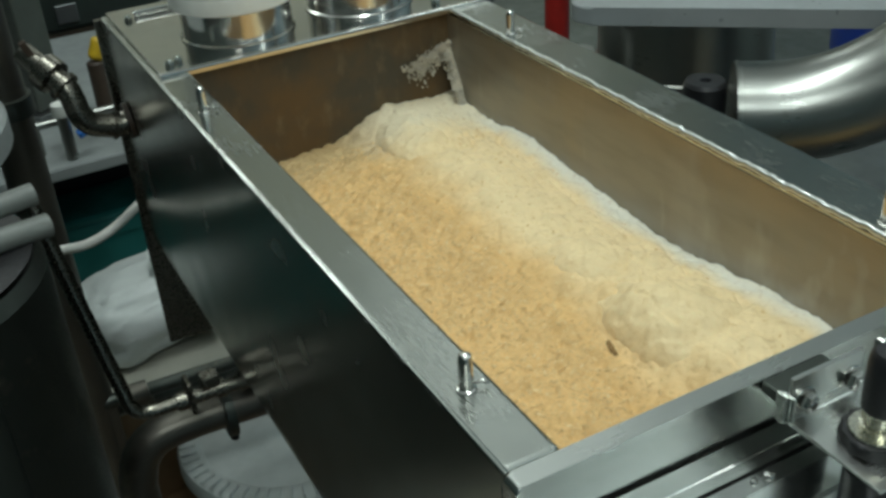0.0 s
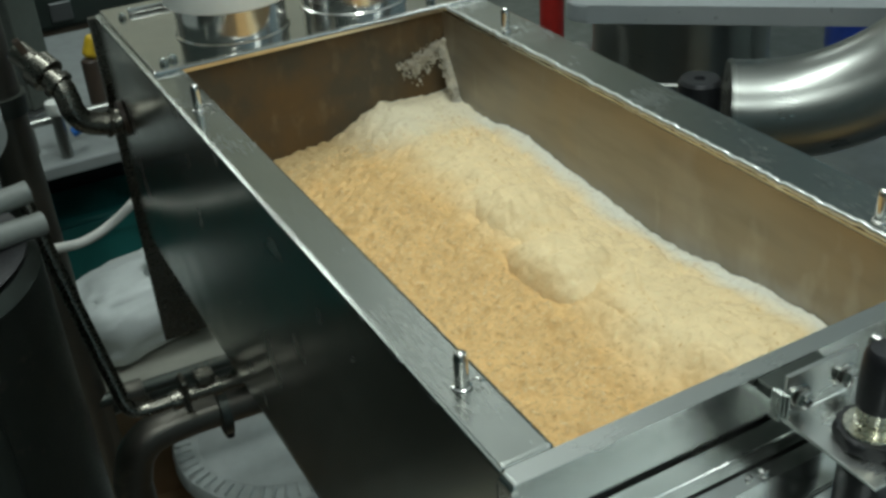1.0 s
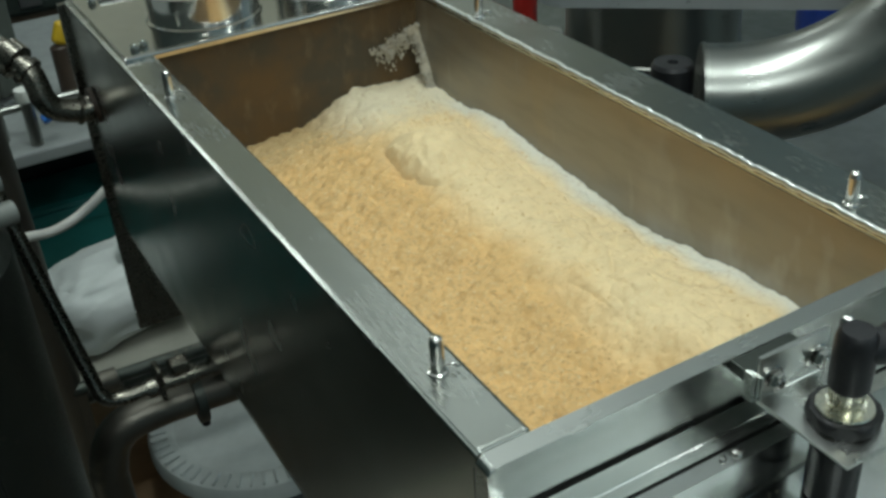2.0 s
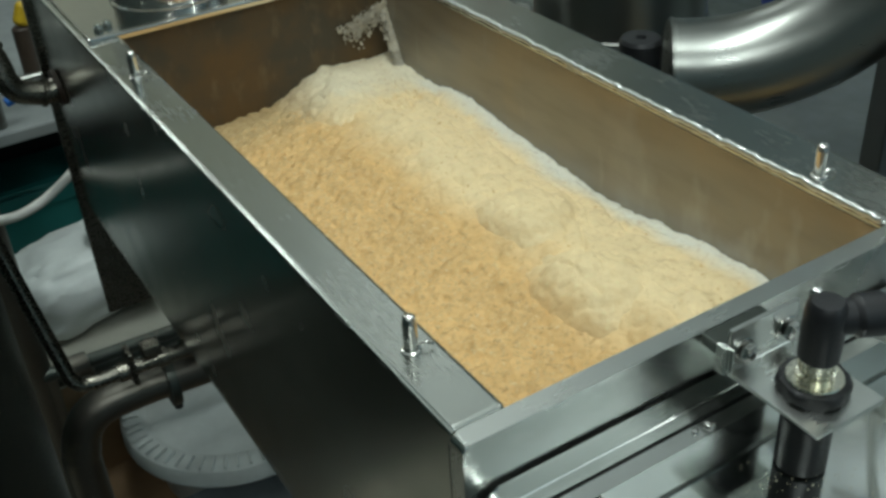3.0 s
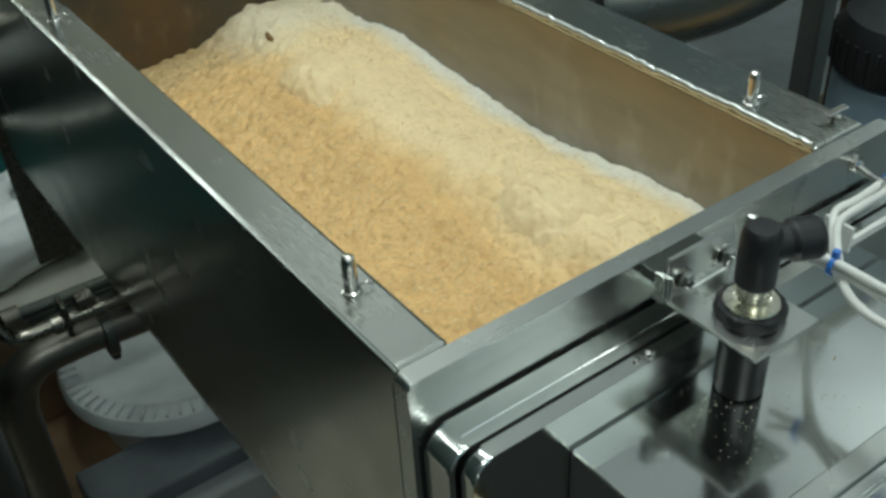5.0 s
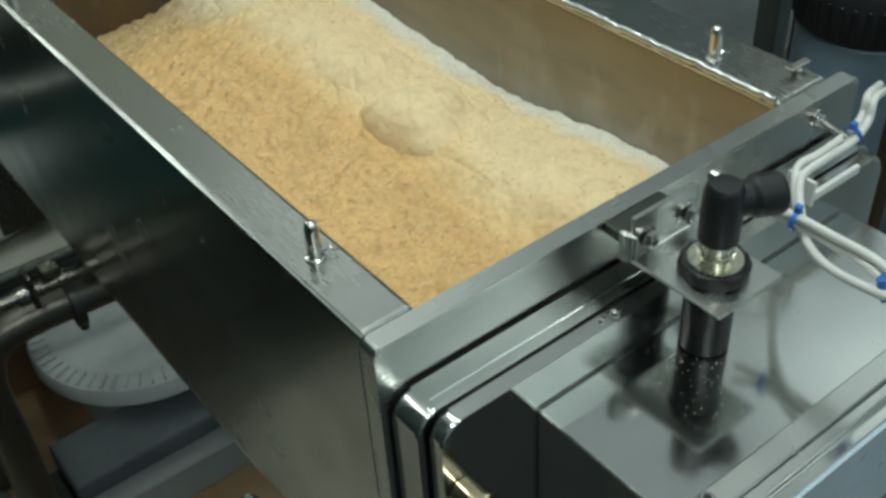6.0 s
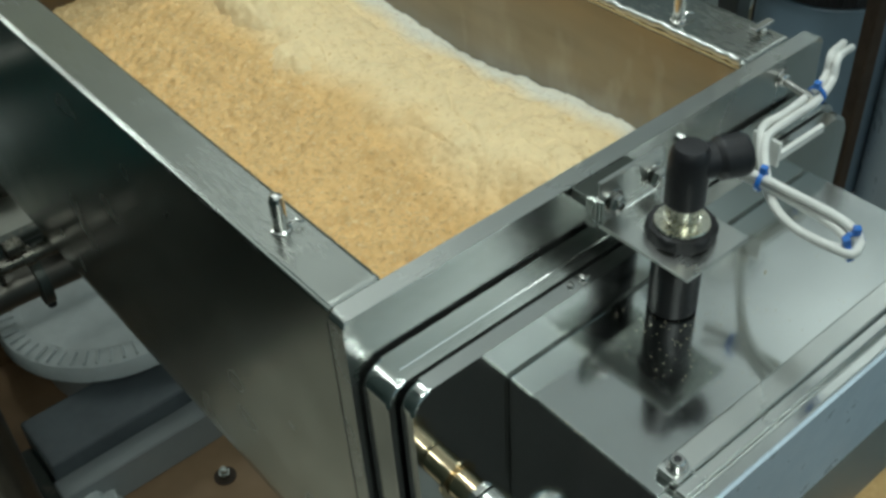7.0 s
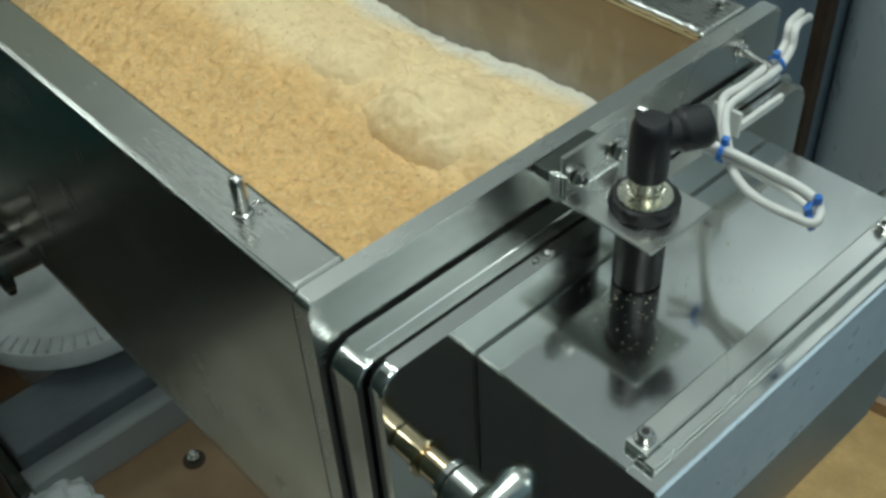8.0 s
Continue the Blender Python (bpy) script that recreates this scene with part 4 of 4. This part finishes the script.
for fx, fy in ((-1.05, 1.33), (0.32, 1.33), (-1.05, 1.90), (0.32, 1.90)):
    part("leg", box(fx - 0.018, fx + 0.018, fy - 0.018, fy + 0.018, 0.0, 0.5275, 0.002), DARK_STEEL, bench)
# Solid near-black block that stands for the shaded space under the table.
cab = thing("cavity_block", "black block put in for the shade under the table", "cabinet")
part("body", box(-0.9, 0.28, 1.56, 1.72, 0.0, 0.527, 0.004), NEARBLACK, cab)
mach = thing("green_machine", "dark green machine housing on a brown base behind the table", "machine")
part("base", box(-1.0, 0.36, 2.20, 2.56, 0.0, 0.485, 0.006), plain("brown_base_paint", (0.085, 0.06, 0.035), 0.55, 0.3, 8), mach, "brown painted base")
part("housing", box(-1.0, 0.36, 2.185, 2.57, 0.4855, 1.0, 0.012, 3), plain("dark_green_paint", (0.022, 0.032, 0.027), 0.5, 0.3, 6), mach)
part("label_panel", box(0.115, 0.165, 2.178, 2.1848, 0.505, 0.550, 0.003), GREY_STEEL, mach)
upright = thing("steel_upright", "square grey-green painted steel upright standing on the work table", "upright")
part("post", moved(box(-0.030, 0.030, -0.030, 0.030, 0.0, 0.80, 0.004), pose(-0.022, 1.56, 0.5585, 0, 0, 32)), plain("grey_green_paint", (0.075, 0.085, 0.072), 0.5, 0.25, 10), upright)
part("foot_plate", moved(box(-0.045, 0.045, -0.045, 0.045, 0.0, 0.008, 0.002), pose(-0.022, 1.56, 0.5503, 0, 0, 32)), GREY_STEEL, upright)
tealp = thing("teal_crate", "teal plastic crate on the floor", "crate")
part("body", box(-0.55, 0.27, 1.42, 1.5595, 0.0, 0.385, 0.012), TEAL, tealp)
part("lip", box(-0.56, 0.28, 1.41, 1.4197, 0.345, 0.378, 0.004), TEAL, tealp)
carton = thing("carton", "brown carton with a pale board lid under the plastic sack", "carton")
part("box", box(-0.115, 0.30, 1.09, 1.39, 0.0063, 0.212, 0.004), CARD, carton)
part("lid_board", box(-0.125, 0.31, 1.07, 1.395, 0.2122, 0.235, 0.004), plain("pale_board", (0.48, 0.47, 0.40), 0.7, 0.15, 8), carton, "pale board lid")
sack = thing("plastic_sack", "white crumpled plastic sack slumped on a carton", "sack")
bm = bmesh.new()
bmesh.ops.create_icosphere(bm, subdivisions=5, radius=1.0)
for q in bm.verts:
    p = q.co.copy()
    g = 1 + 0.16 * noise.noise(p * 1.7 + Vector((3, 1, 0))) + 0.08 * noise.noise(p * 4.5) + 0.03 * noise.noise(p * 11)
    q.co = Vector((0.145 * math.copysign(abs(p.x) ** 0.7, p.x) * g, 0.085 * math.copysign(abs(p.y) ** 0.8, p.y) * g, 0.072 * max(-0.9, math.copysign(abs(p.z) ** 0.75, p.z)) * g))
part("bag", moved(bm, pose(0.030, 1.225, 0.302, 0, -6, 0)), BAG, sack)
part("neck", lathe([(0, 0), (0.030, 0.0), (0.020, 0.022), (0.016, 0.030), (0.030, 0.055), (0.024, 0.060), (0, 0.050)], pose(0.052, 1.195, 0.352, 8, 14, 0), 22), BAG, sack, "gathered plastic neck")
hz = thing("white_hose", "white hose sagging between the machines", "hose")
part("hose", tube(smooth_path([(-0.1436, 0.79, 0.6763), (-0.1118, 0.81, 0.6621), (-0.0843, 0.83, 0.6497), (-0.0573, 0.85, 0.6449), (-0.0314, 0.87, 0.646), (-0.0036, 0.89, 0.6521), (0.0219, 0.91, 0.6613)], 7), 0.0058, 12), CABLE, hz)
elb = thing("valve_pipe", "tarnished stainless elbow pipe with unions at the tank wall", "pipe")
run = [(-0.0005, 0.822, 0.792), (-0.015, 0.822, 0.789)] + [(-0.0416, 0.823, 0.7971), (-0.0524, 0.825, 0.811), (-0.0548, 0.83, 0.8256), (-0.0577, 0.836, 0.8391), (-0.066, 0.846, 0.85), (-0.0771, 0.862, 0.8622), (-0.0891, 0.88, 0.8748)]
part("pipe", tube(smooth_path(run, 8), 0.0135, 20), TARNISH, elb)
for k, r, h in ((1, 0.0165, 0.006), (5, 0.0178, 0.009), (6, 0.0205, 0.020)):
    part("union", lathe([(0.0136, 0), (r - 0.001, 0.0004), (r, 0.0014), (r, h - 0.0014), (r - 0.001, h - 0.0004), (0.0136, h)], towards(run[k], run[k + 1]), 28), TARNISH, elb)
part("lever", moved(box(-0.003, 0.003, -0.004, 0.004, 0.0, 0.034, 0.0015), towards(run[7], Vector(run[7]) + Vector((-0.02, 0.0, 0.05)))), BROWN_PAINT, elb)
part("flange", lathe([(0.0136, 0), (0.021, 0.0005), (0.021, 0.005), (0.0136, 0.0055)], towards((-0.0006, 0.822, 0.792), (-0.05, 0.822, 0.789)), 28), BROWN_PAINT, elb, "reddish-brown flange")
tap = thing("yellow_valve", "yellow handled ball valve on the work table", "valve")
part("body", lathe(rod(0.015, 0.10, 0.003), pose(0.070, 1.46, 0.5503), 24), BROWN_PAINT, tap)
part("handle", moved(box(-0.012, 0.028, -0.010, 0.010, 0, 0.040, 0.008, 3), pose(0.070, 1.46, 0.652, 0, 24, 10)), YELLOW, tap)
can = thing("steel_canister", "small steel canister on the work table", "canister")
part("body", lathe([(0, 0), (0.055, 0), (0.057, 0.002), (0.057, 0.10), (0.050, 0.112), (0, 0.114)], pose(-0.15, 1.46, 0.5503), 40), PIPE_STEEL, can)
tr = thing("table_rail", "thin steel rail along the work table", "rail")
part("rail", tube([(-0.40, 1.36, 0.600), (-0.1, 1.36, 0.600), (0.15, 1.36, 0.600)], 0.007, 12), PIPE_STEEL, tr)
for x in (-0.35, -0.06, 0.08):
    part("stand", tube([(x, 1.36, 0.5502), (x, 1.36, 0.594)], 0.006, 10), PIPE_STEEL, tr)

# ---------------------------------------------------------------- far side machines
drum = thing("steel_drum", "upright stainless drum under a grey plate", "drum")
part("shell", lathe([(0, 0), (0.119, 0), (0.120, 0.002), (0.120, 0.30), (0.122, 0.305), (0.120, 0.31), (0.120, 0.797), (0, 0.797)], pose(0.752, 0.758, 0.0), 64), PIPE_STEEL, drum)
part("top_ring", lathe([(0.1202, 0), (0.1235, 0.002), (0.1235, 0.012), (0.1202, 0.014)], pose(0.752, 0.758, 0.70), 64), PIPE_STEEL, drum)
part("side_seam", tube([(0.752 - 0.1203 * 0.55, 0.758 - 0.1203 * 0.835, 0.32), (0.752 - 0.1203 * 0.55, 0.758 - 0.1203 * 0.835, 0.69)], 0.0014, 6), DULL, drum)
table2 = thing("round_corner_plate", "thick grey aluminium plate resting on the drum", "plate")
part("plate", moved(prism(rounded(0.0, 0.95, 0.0, 0.60, 0.03, 6), "z", 0, 0.024, 0.003), pose(0.557, 0.757, 0.798, 0, 0, -41)), PLATE_GREY, table2)
part("stiffener", moved(box(0.12, 0.85, 0.10, 0.14, 0.0245, 0.05, 0.003), pose(0.557, 0.757, 0.798, 0, 0, -41)), PLATE_GREY, table2)
elbow = thing("pipe_elbow", "wide polished stainless pipe elbow turning upwards", "pipe")
S = Vector((0.548, 0.440, 0.790))
D = Vector((0.80, -0.60, 0.0)).normalized()
pts = [S + D * 0.01 * k for k in range(4)]
for k in range(1, 19):
    a = radians(5 * k)
    pts.append(S + D * (0.03 + 0.235 * math.sin(a)) + Vector((0, 0, 0.235 * (1 - math.cos(a)))))
pts += [pts[-1] + Vector((0, 0, 0.05 * k)) for k in range(1, 8)]
part("pipe", tube(pts, 0.0540, 48), PIPE_STEEL, elbow)
part("end_ring", lathe([(0.0541, 0), (0.0552, 0.0005), (0.0552, 0.004), (0.0541, 0.0045)], towards(S + D * 0.001, S + D), 48), PIPE_STEEL, elbow)
for k, (dx, dz) in enumerate(((0.060, 0.004), (0.085, 0.010))):
    part("drip_screw", lathe(rod(0.0025, 0.016, 0.0005), pose(*(S + D * dx + Vector((0, 0, -0.066)))), 10), BLACK, elbow)
part("upstand", box(0.535, 0.560, 0.425, 0.455, 0.0, 0.737, 0.003), DULL, elbow)
knob = thing("black_knob", "black ribbed plastic knob on a post", "knob")
part("knob", lathe([(0, 0), (0.021, 0), (0.0225, 0.002), (0.0225, 0.060), (0.020, 0.064), (0.006, 0.064), (0.005, 0.060), (0, 0.060)], pose(0.522, 0.455, 0.765), 36), BLACK, knob)
part("post", lathe(rod(0.016, 0.765, 0.002), pose(0.522, 0.455, 0.0), 24), BLACK, knob)
redp = thing("red_post", "red painted post standing on the floor", "post")
part("post", lathe(rod(0.020, 1.10, 0.003), pose(0.735, 1.05, 0.0), 28), RED, redp)
capw = thing("white_bottle", "small white plastic bottle cap by the drum", "bottle")
part("bottle", lathe([(0, 0), (0.022, 0), (0.022, 0.735), (0.016, 0.755), (0, 0.760)], pose(0.588, 0.772, 0.0), 24), WHITE_PLASTIC, capw)
barrel = thing("blue_barrel", "blue plastic barrel standing on the floor", "barrel")
part("body", lathe([(0, 0), (0.18, 0), (0.20, 0.05), (0.205, 0.30), (0.198, 0.32), (0.205, 0.34), (0.200, 0.60), (0.17, 0.64), (0, 0.65)], pose(2.42, 1.72, 0.0), 48), BLUE, barrel)
strap = thing("webbing_strap", "beige webbing strap hanging by the barrel", "strap")
part("strap", moved(box(-0.022, 0.022, -0.003, 0.003, 0, 0.80, 0.001), pose(1.10, 0.72, 0.0, 0, 28, -45)), BEIGE, strap)
flex = thing("grey_cable", "grey cable hanging in loops behind the pipe", "cable")
part("cable", tube(smooth_path([(0.86, 0.62, 0.60), (0.88, 0.60, 0.70), (0.95, 0.56, 0.745), (1.05, 0.50, 0.72), (1.15, 0.45, 0.735), (1.25, 0.40, 0.76)], 8), 0.008, 12), HOSE_GREY, flex)
part("cable", tube(smooth_path([(0.90, 0.66, 0.55), (0.93, 0.64, 0.66), (1.0, 0.60, 0.71), (1.10, 0.55, 0.70)], 8), 0.006, 12), RED, flex)
mast = thing("frame_post", "grey steel frame post behind the tank", "post")
part("post", box(0.825, 0.853, 0.355, 0.385, 0.0, 0.95, 0.002), GREY_STEEL, mast)
part("foot", box(0.80, 0.88, 0.33, 0.41, 0.0005, 0.012, 0.002), GREY_STEEL, mast)
bulk = thing("dark_upright", "dark steel upright behind the tank", "post")
part("body", box(0.812, 0.836, 0.296, 0.326, 0.0, 0.82, 0.003), BROWN_PAINT, bulk)
part("foot", box(0.80, 0.848, 0.284, 0.338, 0.0003, 0.010, 0.002), BROWN_PAINT, bulk)
motor = thing("gear_motor", "blue-grey cylindrical motor with a dark ribbed top", "motor")
part("body", lathe([(0, 0), (0.072, 0), (0.074, 0.003), (0.074, 0.715), (0.070, 0.720), (0, 0.720)], pose(0.785, 0.215, 0.0), 48), MOTOR_BLUE, motor)
mc = part("cap", lathe([(0, 0), (0.076, 0), (0.078, 0.002), (0.078, 0.045), (0.070, 0.060), (0, 0.062)], pose(0.785, 0.215, 0.7203), 48), BLACK, motor)
for k in range(36):
    part("fin", moved(box(0.0775, 0.0805, -0.0022, 0.0022, 0.004, 0.042, 0.0008, 1), pose(0.785, 0.215, 0.7203, 0, 0, 10 * k)), BLACK, mc)
for bx in (195, 225):
    part("bolt", lathe(rod(0.005, 0.012, 0.001), pose(0.785 + 0.0735 * math.cos(radians(bx)), 0.215 + 0.0735 * math.sin(radians(bx)), 0.655 if bx < 200 else 0.60, 90, 0, bx + 90), 14), BLACK, motor)
nutb = thing("wing_nut", "steel wing nut on the tank's rim corner", "nut")
part("body", join(lathe(rod(0.004, 0.004, 0.001), pose(0.362, 0.018, TOP + 0.0002), 16), box(0.352, 0.372, 0.015, 0.021, TOP + 0.0042, TOP + 0.0062, 0.0008)), POLISH, nutb)
dark_post = thing("brown_post", "dark brown steel upright", "post")
part("post", moved(box(-0.006, 0.006, -0.010, 0.010, 0, 1.15, 0.002), pose(0.672, 0.100, 0.0, 0, 0, -27)), BROWN_PAINT, dark_post)
vat = thing("enamel_vat", "large pale blue enamelled round vat", "vat")
part("shell", lathe([(0, 0), (0.245, 0), (0.25, 0.005), (0.25, 1.02), (0.254, 1.03), (0.25, 1.04), (0, 1.05)], pose(0.945, -0.065, 0.0), 96), PALE_BLUE, vat)
part("rim_band", lathe([(0.2502, 0), (0.2550, 0.003), (0.2550, 0.022), (0.2502, 0.025)], pose(0.945, -0.065, 0.93), 96), PALE_BLUE, vat)
binn = thing("meal_bin", "round brown bin heaped with tan meal", "bin")
part("bin", lathe([(0, 0), (0.15, 0), (0.155, 0.004), (0.172, 0.315), (0.176, 0.32), (0.172, 0.324), (0.166, 0.32), (0.150, 0.01), (0, 0.01)], pose(0.487, -0.105, 0.0002), 56), CARD, binn)
bm = bmesh.new()
NR = 30
rings = [[bm.verts.new((0, 0, 0.34))]]
for k in range(1, NR + 1):
    r = 0.164 * k / NR
    rings.append([bm.verts.new((r * math.cos(2 * math.pi * q / 72), r * math.sin(2 * math.pi * q / 72), 0.305 + 0.035 * (1 - (k / NR) ** 2) + (0.006 * noise.noise((r * math.cos(2 * math.pi * q / 72) * 30, r * math.sin(2 * math.pi * q / 72) * 30, 0)) if k < NR else 0))) for q in range(72)])
for q in range(72):
    bm.faces.new((rings[0][0], rings[1][q], rings[1][(q + 1) % 72]))
    for k in range(1, NR):
        bm.faces.new((rings[k][q], rings[k + 1][q], rings[k + 1][(q + 1) % 72], rings[k][(q + 1) % 72]))
low = [bm.verts.new((v.co.x * 0.9, v.co.y * 0.9, 0.02)) for v in rings[NR]]
for q in range(72):
    bm.faces.new((rings[NR][q], low[q], low[(q + 1) % 72], rings[NR][(q + 1) % 72]))
bm.faces.new(low[::-1])
part("meal_mound", moved(bm, pose(0.487, -0.105, 0.0003)), MEAL_BIN, binn, "heap of tan meal")


# ---------------------------------------------------------------- movement
# one turn of a heap: seconds from its paddle's top, shift towards the bank, sink
HEAP_TURN = [(-0.34, -0.020, -0.050), (-0.20, -0.014, -0.036), (-0.09, -0.006, -0.008), (0.0, 0.0, 0.0), (0.12, 0.008, 0.0), (0.28, 0.015, -0.003), (0.55, 0.020, -0.011), (0.85, 0.024, -0.024), (1.05, 0.0, -0.045)]


def motions():
    """The paddles turn about one shaft along the tank; each lifts a heap, pushes it to the bank and lets it sink back."""
    for t, y, top in PADDLE_SET:
        walk(t, [(0.2 * k, pose(AX_X, y, AX_Z, 0, 360 * (0.2 * k - top) / TURN, 0)) for k in range(41)])
    for h, y, top in HEAPS:
        keys = [(top + TURN * n + s, dx, dz) for n in range(-1, 6) for s, dx, dz in HEAP_TURN]
        ts = [k[0] for k in keys]
        rows = []
        for k in range(81):
            s = 0.1 * k
            rows.append((s, pose(HEAP_X + float(np.interp(s, ts, [q[1] for q in keys])), y, float(np.interp(s, ts, [q[2] for q in keys])))))
        walk(h, rows)


motions()
